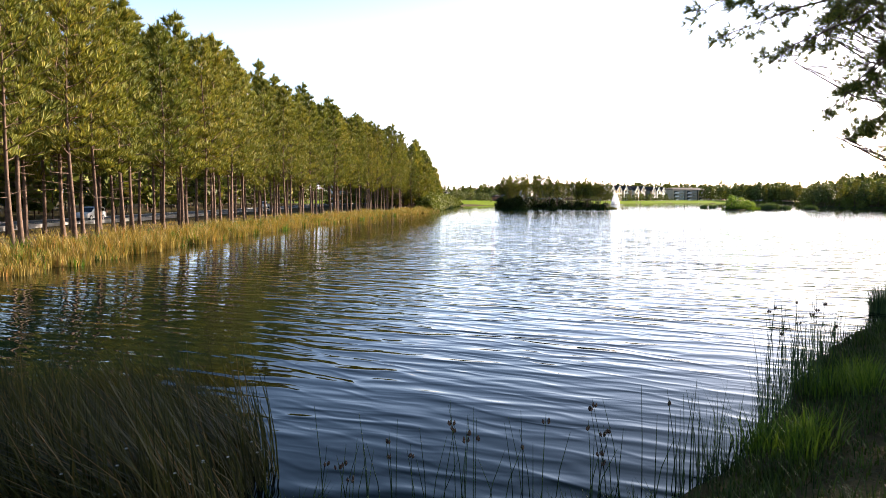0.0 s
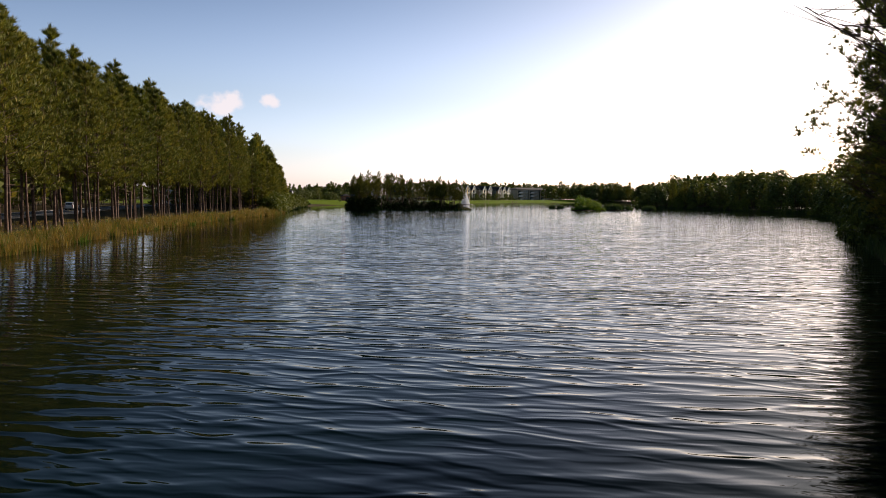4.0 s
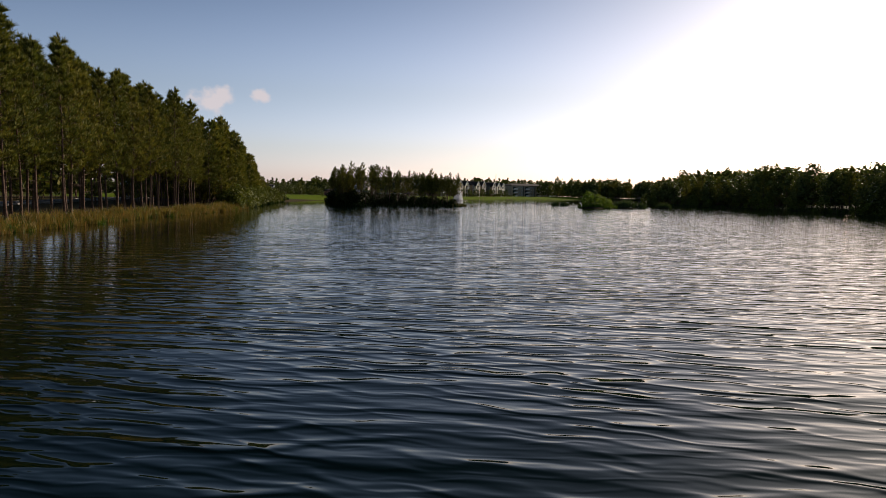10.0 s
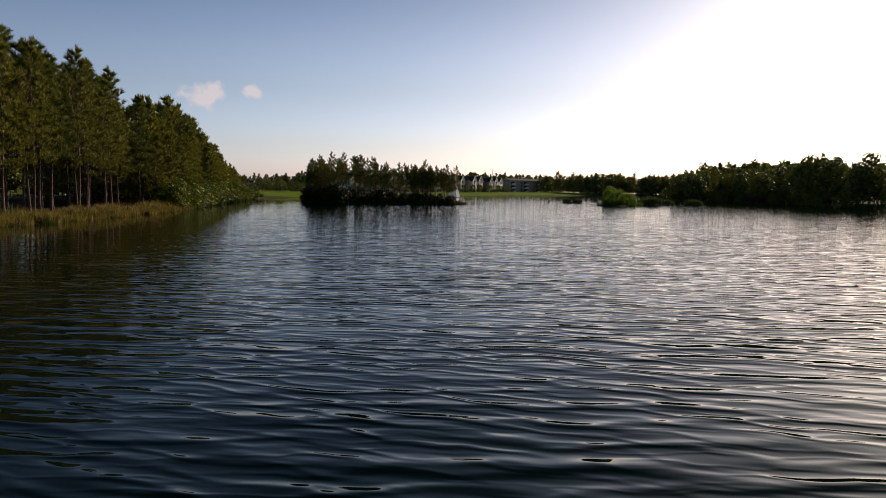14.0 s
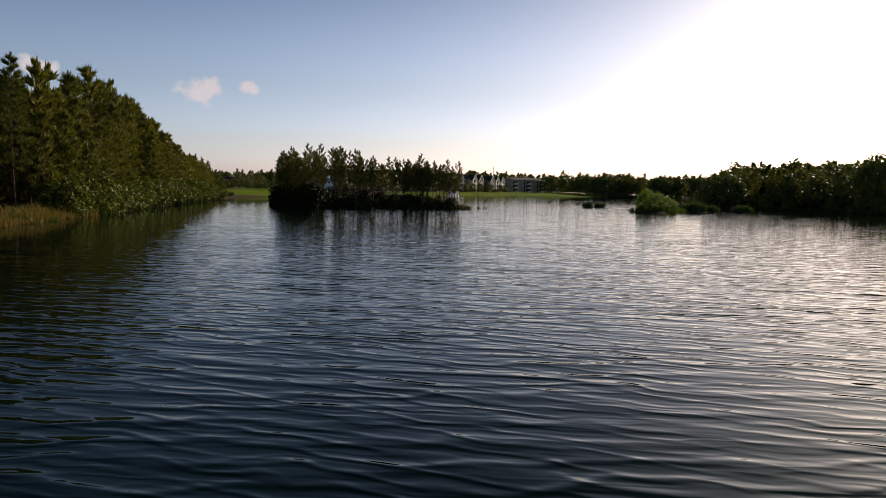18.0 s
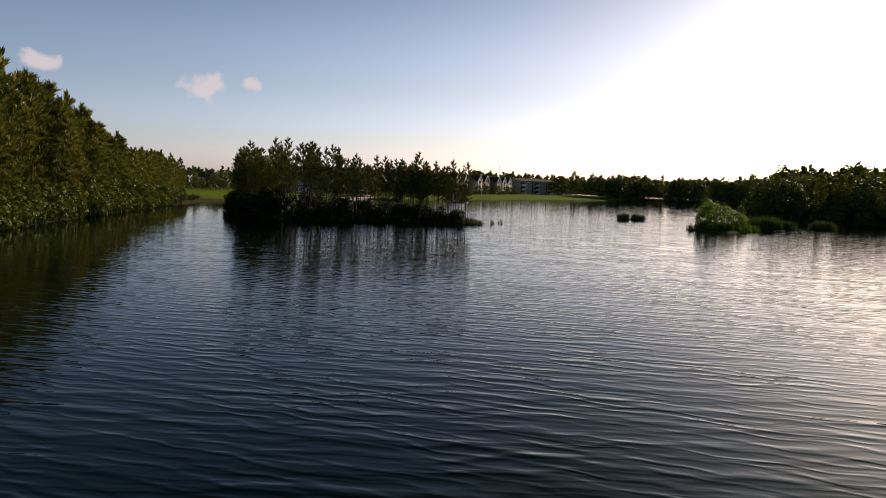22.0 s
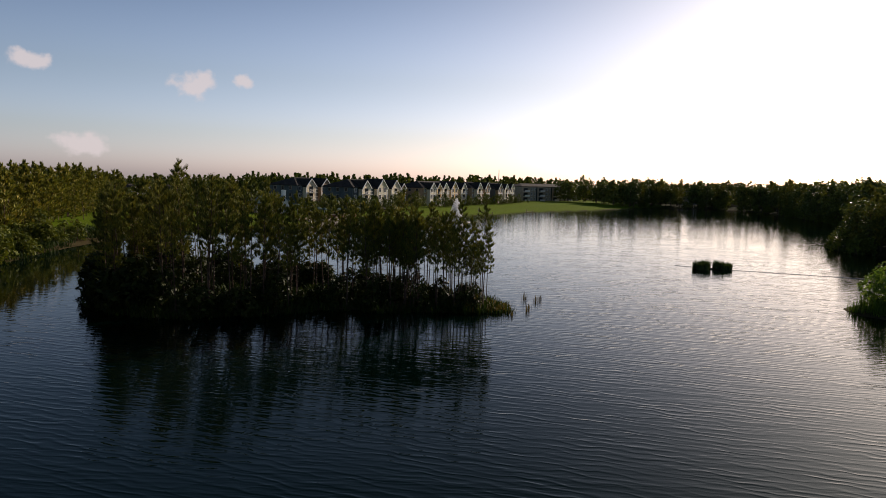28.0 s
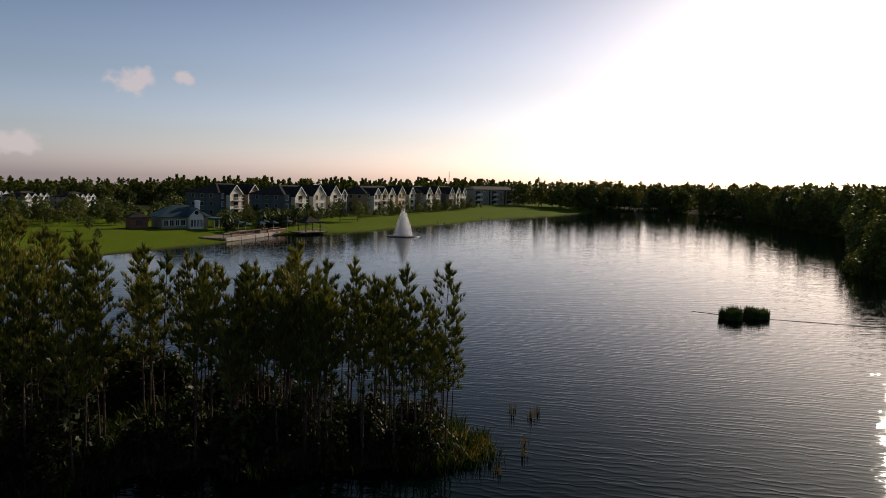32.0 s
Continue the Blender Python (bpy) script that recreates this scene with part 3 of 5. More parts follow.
for lane in range(3):
    y = 26 + lane * 2.0
    while y < 189:
        x = left_shore(y) - 7.0 - lane * 4.4 + rnd.uniform(-1, 1)
        tree("pine_tree", rnd.choice(ROW_PINES), "tall straight pine with bare lower trunk on the grassy bank", "pines along the road", x, y, rnd.uniform(0.94, 1.05) * float(np.interp(y, [26, 65, 130, 165, 189], [1.08, 1.02, 1.02, 0.96, 0.88])) * (0.93, 1.03, 1.06)[lane], rnd=rnd)
        y += rnd.uniform(3.3, 5.0)

# denser wood on the same shore further on, growing down to the water
behind = []
for k in range(84):
    y = 188 + 215 * (k + rnd.random()) / 84
    set_back = 8.5 * rnd.random()
    x = min(left_shore(y) - 1.8, -5.8) - set_back
    s = float(np.interp(y, [188, 205, 230, 285, 320, 400], [0.92, 1.04, 1.22, 1.06, 0.75, 0.68])) * float(np.interp(set_back, [0, 6], [0.64, 1.05])) * rnd.uniform(0.85, 1.1)
    if y < 290:
        tree("pine_tree", rnd.choice(WOOD_PINES), "bushy pine in dense wood by the water", "pines of the shore wood", x, y, s, rnd=rnd)
    else:
        behind.append((x, y, s, rnd.uniform(0, 6.28), rnd.randrange(3)))
low = [(left_shore(y) - rnd.uniform(0.8, float(np.interp(y, [215, 300], [3.4, 8.0]))), y, rnd.uniform(0.6, 1.25), rnd.uniform(0, 6.28), rnd.randrange(3)) for y in [rnd.uniform(186, 305) for _ in range(130)]]
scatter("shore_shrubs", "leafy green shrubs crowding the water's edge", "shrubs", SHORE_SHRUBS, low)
for k in range(300):
    y = rnd.uniform(190, 405)
    s = float(np.interp(y, [188, 205, 230, 285, 320, 400], [0.98, 1.08, 1.26, 1.08, 0.75, 0.68]))
    behind.append((min(left_shore(y) - 6, -11) - rnd.random() * 26, y, s * rnd.uniform(0.8, 1.1), rnd.uniform(0, 6.28), rnd.randrange(3)))
scatter("wood_behind", "dense pine wood behind the shore trees", "wood", MID_PINES, behind)
across = [(rnd.uniform(-110, -60), rnd.uniform(-10, 300), rnd.uniform(0.7, 1.2), rnd.uniform(0, 6.28), rnd.randrange(3)) for k in range(330)]
across = [p for p in across if not (-74 < p[0] < -20 and 285 < p[1] < 330)]
scatter("roadside_wood", "dark pine wood on the far side of the road", "wood", FAR_PINES, across)

# island: pines over brush whose leaf colour is darkened for shade
placed = 0
deep = []
while placed < 172:
    x, y = (rnd.uniform(43, 55.3), rnd.uniform(234.6, 242)) if placed > 112 else (rnd.uniform(16, 50), rnd.uniform(233, 265))
    inside = -signed(ISLAND, np.array([(x, y)]))[0]
    if inside < 0.7 or x < 16.8 or (placed % 2 and inside > 5):
        continue
    placed += 1
    s = float(np.interp(x, [16, 22, 30, 38, 43, 50, 57], [1.1, 1.1, 1.06, 0.97, 0.9, 0.9, 0.8])) * rnd.uniform(0.72, 1.08)
    if inside > 5:
        deep.append((x, y, s, rnd.uniform(0, 6.28), rnd.randrange(6)))
        continue
    tree("pine_tree", rnd.choice(ISLE_PINES), "slender young pine with bare stem on the island", "pines of the island", x, y, s, rnd=rnd)
scatter("island_pine_stand", "slender pines in the middle of the island", "trees", ISLE_PINES, deep)
for k in range(11):
    x, y = rnd.uniform(18, 25), rnd.uniform(238, 261)
    if -signed(ISLAND, np.array([(x, y)]))[0] > 1.2:
        tree("pine_tree", rnd.choice(WOOD_PINES), "dense dark pine leafy to the ground on the island", "pines of the island", x, y, rnd.uniform(0.45, 0.64), rnd=rnd)
placed = 0
while placed < 185:
    x, y = rnd.uniform(16, 55), rnd.uniform(233, 265)
    inside = -signed(ISLAND, np.array([(x, y)]))[0]
    if inside < 0.2 or (placed % 3 and inside > 4):
        continue
    placed += 1
    tree("shrub", rnd.choice(SHRUBS), "leafy brush under the island pines, shade put in its colour", "brush of the island", x, y, rnd.uniform(0.4, 0.8) * float(np.interp(x, [22, 30, 44, 52], [1.45, 1.1, 1.0, 0.7])), rnd=rnd)

# right shore wood
RIGHT = [(16, 24.8), (30, 40), (55, 70), (78, 95), (98, 117), (122, 146), (148, 185), (158, 212), (157, 246), (151, 268), (146, 283), (150, 292), (160, 300), (182, 318), (215, 345), (230, 368), (245, 400), (262, 430), (286, 475), (285, 500), (268, 515), (246, 520), (228, 509)]
RIGHT_LEN = np.concatenate([[0], np.cumsum([math.dist(a, b) for a, b in zip(RIGHT, RIGHT[1:])])])


def right_shore(s, off):
    x, y = (float(np.interp(s, RIGHT_LEN, [p[i] for p in RIGHT])) for i in (0, 1))
    x2, y2 = (float(np.interp(s + 1, RIGHT_LEN, [p[i] for p in RIGHT])) for i in (0, 1))
    return x + (y2 - y) * off, y - (x2 - x) * off


shaded = []
for k in range(190):
    s = 50 + (RIGHT_LEN[-1] - 52) * (k + rnd.random()) / 190
    x, y = right_shore(s, 1.5 + rnd.random() * 7)
    if land([(x, y)])[0] < 0.9:
        continue
    big = float(np.interp(s, [230, 310], [0.8, 0.95])) * (0.7 if 250 < y < 306 else 1)
    if rnd.random() < 0.3:
        shaded.append((x, y, big * rnd.uniform(0.75, 1.08), rnd.uniform(0, 6.28), rnd.randrange(4)))
    else:
        tree("broadleaf_tree", rnd.choice(BROADS), "leafy tree in the shaded wood across the lake", "trees of the far wood", x, y, big * rnd.uniform(1.15, 1.6), rnd=rnd)
scatter("shaded_pines", "bushy pines among the shaded trees across the lake", "trees", WOOD_PINES, shaded)
marsh = [(*right_shore(rnd.uniform(60, RIGHT_LEN[-1] - 10), rnd.uniform(-0.5, 2.5)), rnd.uniform(0.6, 1.3), rnd.uniform(0, 6.28), rnd.randrange(3)) for _ in range(120)]
scatter("marsh_shrubs", "leafy shrubs on the marshy far shore", "shrubs", SHORE_SHRUBS, marsh)
back, back2 = [], []
for k in range(980):
    s = rnd.uniform(30, RIGHT_LEN[-1])
    x, y = right_shore(s, 5 + rnd.random() * 50)
    if land([(x, y)])[0] < 2:
        continue
    big = float(np.interp(s, [230, 310], [0.8, 0.98])) * (0.75 if 250 < y < 306 and x < 185 else 1)
    pine = rnd.random() < 0.3
    (back if pine else back2).append((x, y, big * (rnd.uniform(0.75, 1.05) if pine else rnd.uniform(0.95, 1.4)), rnd.uniform(0, 6.28), rnd.randrange(2)))
# woods that close the distance: a belt behind the houses, then wide woods
BELT = [(-190, 470), (-60, 540), (25, 535), (75, 486), (120, 515), (170, 575), (250, 625), (330, 590), (345, 530), (330, 470), (300, 420), (275, 385)]
for k in range(2700):
    if k < 2100:
        u = rnd.uniform(0, len(BELT) - 1.001)
        p, q, f = BELT[int(u)], BELT[int(u) + 1], u % 1
        cx, cy = p[0] + (q[0] - p[0]) * f + rnd.uniform(-4, 4), p[1] + (q[1] - p[1]) * f + rnd.random() ** 1.5 * 45
    else:
        a, r = rnd.uniform(-0.6, 1.1), rnd.uniform(0, 1)
        cx, cy = 100 + math.sin(a) * (500 + 140 * r), 120 + math.cos(a) * (500 + 140 * r)
    if land([(cx, cy)])[0] > 25:
        (back if k % 2 else back2).append((cx, cy, rnd.uniform(0.6, 0.9) * (0.85 if cx < 20 else 1.12 if cx > 150 else 1.0), rnd.uniform(0, 6.28), rnd.randrange(2)))
for k in range(130):
    back.append((rnd.uniform(-60, 60), rnd.uniform(-75, -35), rnd.uniform(0.9, 1.3), rnd.uniform(0, 6.28), rnd.randrange(2)))
scatter("far_pine_wood", "distant dark pine wood round the lake", "wood", FAR_PINES, back)
scatter("far_leafy_wood", "distant dark leafy wood round the lake", "wood", FAR_BROADS, back2)

# the bank pine whose branches hang over the start
BANK_PINE = pine_meshes(24, 0.17, 7.9, 5, 70, 66, 0.5, 26, 0.3, 0.034, 0.4, 3, 0.5, tri=True, clump=0.42)


def add_limbs(trunk, base, tips, seed):
    """Long drooping limbs from a trunk at base to the tips, with brushes of needles on their twigs."""
    rnd = random.Random(seed)
    for tip in tips:
        wv, wf, nv, nf = [], [], [], []
        tip = Vector(tip) - Vector(base)
        root = Vector((0, 0, tip.z + rnd.uniform(2.2, 5.0)))
        knee = root.lerp(tip, 0.55) + Vector((rnd.uniform(-0.5, 0.5), rnd.uniform(-0.5, 0.5), rnd.uniform(0.3, 0.9)))
        line = [root * (1 - f) ** 2 + knee * 2 * f * (1 - f) + tip * f * f for f in [q / 12 for q in range(13)]]
        line = [p + Vector((rnd.uniform(-0.07, 0.07), rnd.uniform(-0.07, 0.07), rnd.uniform(-0.07, 0.07))) for p in line]
        tube(wv, wf, line, [0.085 - 0.075 * q / 12 for q in range(13)], 5)
        way = (tip - root).normalized()
        side = way.cross(Vector((0, 0, 1))).normalized()
        for q in range(24):
            f = 0.22 + 0.78 * (q + rnd.random()) / 24
            p = line[int(f * 12)].lerp(line[min(12, int(f * 12) + 1)], f * 12 % 1)
            L = rnd.uniform(0.5, 1.7) * (1.25 - 0.8 * f)
            go = (way * rnd.uniform(0.3, 0.9) + side * rnd.choice((-1, 1)) * rnd.uniform(0.3, 1.0) + Vector((0, 0, rnd.uniform(-0.75, 0.3)))).normalized()
            e = p + go * L
            mid = p.lerp(e, 0.5) + Vector((0, 0, rnd.uniform(-0.12, 0.05)))
            tube(wv, wf, [p, mid, e], [0.022, 0.014, 0.007], 4)
            for r in range(rnd.randrange(5, 10)):
                u = mid.lerp(e, rnd.uniform(0.3, 1.1)) + Vector((rnd.gauss(0, 0.16), rnd.gauss(0, 0.16), rnd.gauss(0, 0.14)))
                if (u - mid).length > 0.2:
                    tube(wv, wf, [mid, u], [0.009, 0.005], 3)
                tuft(nv, nf, u, go * 0.7 + Vector((rnd.uniform(-0.4, 0.4), rnd.uniform(-0.4, 0.4), 0.4)), rnd.uniform(0.26, 0.42), rnd, 26, 1.1, 0.032, True)
        limb = part("limb", mesh("limb", wv, wf, BARK, True), None, trunk, "bare drooping limb over the water")
        part("foliage", mesh("limb_foliage", nv, nf, NEEDLES), None, limb, "dark needle brushes")


OVERHANG = [(8.0, 22.4, 10.3), (9.6, 24.2, 10.0), (11.4, 25.0, 9.3), (10.3, 21.6, 11.8), (14.5, 26.0, 7.7), (17.0, 29.0, 6.8), (13.0, 24.4, 12.4),
            (17.5, 30.5, 8.4), (12.2, 22.6, 13.8), (14.2, 27.2, 10.4), (16.0, 29.0, 11.8)]
leaning = thing("pine_tree", "large dark pine leaning its branches over the near bank", "tree", "pines of the near bank", at=pose(19.8, 26.2, ground_z(19.8, 26.2)))
part("trunk", BANK_PINE[0], None, leaning)
part("crown", BANK_PINE[1], None, leaning).scale = (0.72, 0.72, 1)
add_limbs(leaning, (19.8, 26.2, ground_z(19.8, 26.2)), OVERHANG, 12)
tree("pine_tree", BANK_PINE, "large dark pine on the near bank", "pines of the near bank", 29.5, 31.5, 0.95, 2.6, rnd)

for x, y, k, a in ((24.5, 25.5, 0.9, 1.1), (25.5, 33.0, 0.85, 3.9), (33.5, 41.0, 0.72, 4.4), (38.0, 45.0, 0.7, 1.9), (36.5, 46.8, 0.75, 2.2), (42.0, 50.0, 0.7, 5.0)):
    tree("pine_tree", BANK_PINE, "large dark pine on the near bank", "pines of the near bank", x, y, k, a, rnd)
for k in range(34):
    x, y = right_shore(rnd.uniform(10, 75), rnd.uniform(1.6, 4.6))
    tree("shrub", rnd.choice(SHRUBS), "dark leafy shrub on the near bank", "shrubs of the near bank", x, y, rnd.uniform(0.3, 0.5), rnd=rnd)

for k in range(10):
    x, y = right_shore(33 + 3.2 * k + rnd.random() * 2, 3.0 + rnd.random() * 5)
    tree("pine_tree", rnd.choice(WOOD_PINES), "bushy dark pine on the near bank", "pines of the near bank", x, y, rnd.uniform(0.7, 0.95), rnd=rnd)

# green islets with bushes and reeds
for x, y, s in ((94.2, 228.2, 0.95), (97.3, 228.8, 0.7), (100.0, 229.5, 0.62), (95.5, 230.5, 0.7), (102, 230, 0.45)):
    tree("bush", rnd.choice(BRIGHT), "bright green leafy bush on a small islet", "bushes of the islet", x, y, s, rnd=rnd)


# ---------- grasses, reeds and rushes ----------
def spots_along(y0, y1, count, depth, rnd):
    out = []
    for _ in range(count):
        y = rnd.uniform(y0, y1)
        clump = 0.55 + 0.45 * (0.5 + 0.5 * math.sin(y * 0.9 + 2.0 * math.sin(y * 0.31)))
        out.append((left_shore(y) - depth * rnd.random() + 0.5 + 0.5 * math.sin(y * 1.3), y, rnd.uniform(0.7, 1.2) * clump))
    return out


rnd = random.Random(7)
tussocks("bank_grass", "tall golden dry grass along the water's edge", spots_along(29, 192, 1480, 4.0, rnd), DRY_GRASS, 1.45, 22, 0.45, 0.022, 1, 0.35)
tussocks("bank_weeds", "green weeds among the dry bank grass", spots_along(29, 192, 540, 5.0, rnd), GREEN_GRASS, 1.2, 20, 0.45, 0.026, 2, 0.5)
tussocks("verge_grass", "short dry grass under the roadside pines", [(left_shore(y) - rnd.uniform(4, 20), y, rnd.uniform(0.4, 1)) for y in [rnd.uniform(29, 140) for _ in range(800)]], DRY_GRASS, 0.45, 12, 0.6, 0.025, 3)


def reed_spots(cx, cy, rx, ry, count, k0=0.8):
    return [(cx + rx * math.sqrt(a) * math.cos(b), cy + ry * math.sqrt(a) * math.sin(b), rnd.uniform(k0, 1.1)) for a, b in ((rnd.random(), rnd.uniform(0, 6.28)) for _ in range(count))]


tussocks("reed_clump", "dense dark cattail reeds standing in open water", reed_spots(97.5, 262.4, 1.2, 1.1, 60, 0.85), RUSH, 1.3, 28, 0.25, 0.035, 11, 0.12)
tussocks("reed_clump", "dense dark cattail reeds standing in open water", reed_spots(100.9, 262.2, 1.3, 1.1, 60, 0.85), RUSH, 1.15, 28, 0.25, 0.035, 12, 0.12)
# pale tube added to trace the thin wake line on the water
vs, fs = [], []
tube(vs, fs, [(96.0, 267.2, 0.02), (98.3, 264.2, 0.03), (101.7, 261.0, 0.02), (105.7, 258.2, 0.03), (110.5, 254.6, 0.02), (115.5, 250.5, 0.03)], [0.02] * 6, 6)
tagged(new("floating_line", mesh("floating_line", vs, fs, plain("pale_wake", (0.7, 0.68, 0.62), 0.6))), "added pale tube tracing a thin wake line beside the reeds", "rope")
tussocks("reed_bed", "dark reed bed beside the bushy islet", reed_spots(108.8, 233, 3.4, 2.2, 80), RUSH, 2.0, 24, 0.4, 0.035, 13, 0.15)
tussocks("reed_bed", "low reed bed near the far shore", reed_spots(115.5, 235.5, 2.2, 1.4, 40), RUSH, 1.5, 22, 0.4, 0.035, 14, 0.15)
tussocks("reed_bed", "low reed bed near the far shore", reed_spots(125, 237, 3.0, 1.6, 50), RUSH, 1.3, 22, 0.4, 0.035, 15, 0.15)
tussocks("islet_grass", "green grass round the bushes of the islet", reed_spots(97.5, 228.8, 6.5, 3.2, 120), GREEN_GRASS, 1.2, 22, 0.4, 0.03, 16, 0.3)
for x, y, s in ((60.6, 240.6, 1.0), (61.6, 239.6, 0.9), (61.0, 241.2, 0.7), (62.2, 240.3, 0.8), (58.6, 234.6, 0.8), (56.4, 232.9, 0.7), (59.4, 236.2, 0.6)):
    tussocks("reed_tuft", "small tuft of dead reeds standing in water", [(x, y, s)], DEAD_REED, 1.05, 14, 0.3, 0.025, int(x * 10), 0.1)
tussocks("island_grass", "reddish dry grass at the island's tip", reed_spots(54.5, 236.2, 3.0, 1.8, 36), DRY_GRASS, 0.75, 20, 0.4, 0.03, 17, 0.35)
# island edge and floor cover: blackish shade below the pines put into blade colour
edge = [(float(x), float(y), rnd.uniform(0.6, 1.1)) for x, y in ISLAND[np.array([rnd.randrange(len(ISLAND)) for _ in range(240)])] + np.array([(rnd.uniform(-0.9, 0.9), rnd.uniform(-0.9, 0.9)) for _ in range(240)])]
tussocks("island_edge_grass", "grass round the island's edge, shade put in its dark colour", edge, DARK_GRASS, 1.0, 18, 0.5, 0.03, 18, 0.35)
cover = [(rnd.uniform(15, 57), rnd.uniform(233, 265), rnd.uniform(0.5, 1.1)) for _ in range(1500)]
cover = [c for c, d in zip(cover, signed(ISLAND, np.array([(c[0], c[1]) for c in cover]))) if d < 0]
tussocks("island_undergrowth", "undergrowth covering the island's floor, coloured dark for shade", cover, DARK_GRASS, 1.1, 14, 0.6, 0.06, 19, 0.5)

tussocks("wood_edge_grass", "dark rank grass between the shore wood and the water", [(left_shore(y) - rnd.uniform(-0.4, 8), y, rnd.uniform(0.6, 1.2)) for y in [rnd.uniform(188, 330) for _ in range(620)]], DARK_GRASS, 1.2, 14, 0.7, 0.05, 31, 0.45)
town = [(rnd.uniform(-150, 40), rnd.uniform(395, 540), rnd.uniform(0.32, 0.62), rnd.uniform(0, 6.28), rnd.randrange(2)) for _ in range(330)]
town = [p for p in town if not (-48 < p[0] < 24 and 462 < p[1] < 520) and not (14 < p[0] < 80 and p[1] < 470) and not (p[0] > -40 and p[1] < 425)]
town += [(rnd.uniform(-70, 28), rnd.uniform(393, 428), rnd.uniform(0.22, 0.5), rnd.uniform(0, 6.28), rnd.randrange(2)) for _ in range(150)]
town += [(x, 384 + (x - 42) * 0.75 + rnd.uniform(2, 24), rnd.uniform(0.16, 0.36), rnd.uniform(0, 6.28), rnd.randrange(2)) for x in [rnd.uniform(43, 72) for _ in range(85)]]
scatter("town_trees", "dark garden trees among the town houses", "trees", FAR_BROADS, town)
# near bank at the start
tussocks("leaning_grass", "brown and olive tall grass leaning over the near bank", [(rnd.uniform(-8.5, -2.9), rnd.uniform(7.2, 10.4), rnd.uniform(0.6, 1.15)) for _ in range(230)], leaf_mat("olive_grass_blades", (0.02, 0.021, 0.004), (0.075, 0.066, 0.011), 0.2, (0.2, 0.11, 0.04)), 1.9, 34, 0.45, 0.012, 21, 0.8, 2.7)
tussocks("bank_rushes", "thin green rushes standing along the near bank", [(x, float(np.interp(x, [-1, 3.2, 6.3, 9.3, 12.6], [8.2, 9.0, 12.8, 17.2, 21])) + rnd.uniform(-0.6, 0.3), rnd.uniform(0.7, 1.1)) for x in [rnd.uniform(3.6, 11) for _ in range(46)]], RUSH, 1.45, 8, 0.3, 0.007, 22, 0.25)
tussocks("near_grass", "dark green grass on the near bank", [(x, float(np.interp(x, [3.2, 6.3, 9.3, 12.6, 20], [9.0, 12.6, 17.0, 20.9, 28.5])) - rnd.uniform(0.2, 1.6) - 3.2 * rnd.random() ** 2, rnd.uniform(0.4, 1.1)) for x in [rnd.uniform(3.4, 17) for _ in range(290)]], DARK_GRASS, 0.42, 26, 0.4, 0.01, 24, 0.5)
turf = [(x, float(np.interp(x, [3.2, 6.3, 9.3, 12.6, 20], [9.0, 12.6, 17.0, 20.9, 28.5])) - rnd.uniform(0.0, 9.0), rnd.uniform(0.4, 1.3)) for x in [rnd.uniform(2.5, 18) for _ in range(900)]]
tussocks("bank_turf", "short dark grass over the bare near bank", turf, DARK_GRASS, 0.16, 16, 0.28, 0.01, 41, 0.9)
tussocks("bank_litter", "dry brown grass litter on the near bank", [(x + rnd.uniform(-0.4, 0.4), y + rnd.uniform(-0.4, 0.4), k) for x, y, k in turf[:420]], DEAD_REED, 0.1, 14, 0.3, 0.009, 42, 1.6)
tussocks("bright_grass", "fresh bright green grass clump on the near bank", reed_spots(8.2, 13.9, 0.7, 1.0, 26, 0.6), GREEN_GRASS, 0.75, 30, 0.35, 0.011, 29, 0.35)
tussocks("bright_grass", "fresh green grass clump at the bank's foot", reed_spots(5.6, 10.6, 0.8, 0.7, 16, 0.6), GREEN_GRASS, 0.8, 28, 0.35, 0.011, 30, 0.4)
tussocks("shore_grass", "low green grass at the foot of the rushes", [(rnd.uniform(-2.5, 3.8), rnd.uniform(6.6, 8.0), rnd.uniform(0.5, 1.0)) for _ in range(70)], DARK_GRASS, 0.7, 22, 0.35, 0.01, 25, 0.45)
stems, sf, heads, hf = [], [], [], []
for k in range(96):
    tall = k >= 66
    x = rnd.uniform(6.7, 7.7) if tall else rnd.uniform(-1.9, 3.8)
    y = rnd.uniform(13.2, 14.4) if tall else rnd.uniform(7.9, 9.0) + 0.25 * max(0.0, x)
    z, hh, lx, ly = max(-0.3, ground_z(x, y)), rnd.uniform(1.5, 2.3) if tall else rnd.uniform(0.9, 1.7), rnd.uniform(-0.3, 0.3), rnd.uniform(-0.25, 0.25)
    tube(stems, sf, [(x, y, z - 0.1), (x + lx * 0.4, y + ly * 0.4, z + hh * 0.55), (x + lx, y + ly, z + hh)], [0.009, 0.007, 0.003], 4)
    if k % 3 == 0:
        f = rnd.uniform(0.78, 0.97)
        px, py, pz = x + lx * f, y + ly * f, z + hh * f
        for q in range(3):
            ox, oy = rnd.uniform(-0.035, 0.035), rnd.uniform(-0.035, 0.035)
            tube(heads, hf, [(px + ox, py + oy, pz - 0.03), (px + ox * 1.4, py + oy * 1.4, pz), (px + ox * 1.6, py + oy * 1.6, pz + 0.035)], [0.006, 0.02, 0.005], 5)
tagged(new("near_rushes", mesh("near_rushes", stems, sf, RUSH)), "thin dark rushes standing in the near shallows", "rushes", kind="stuff")
tagged(new("rush_seed_heads", mesh("rush_seed_heads", heads, hf, SEED)), "brown seed heads of the near rushes", "seed heads", kind="stuff")

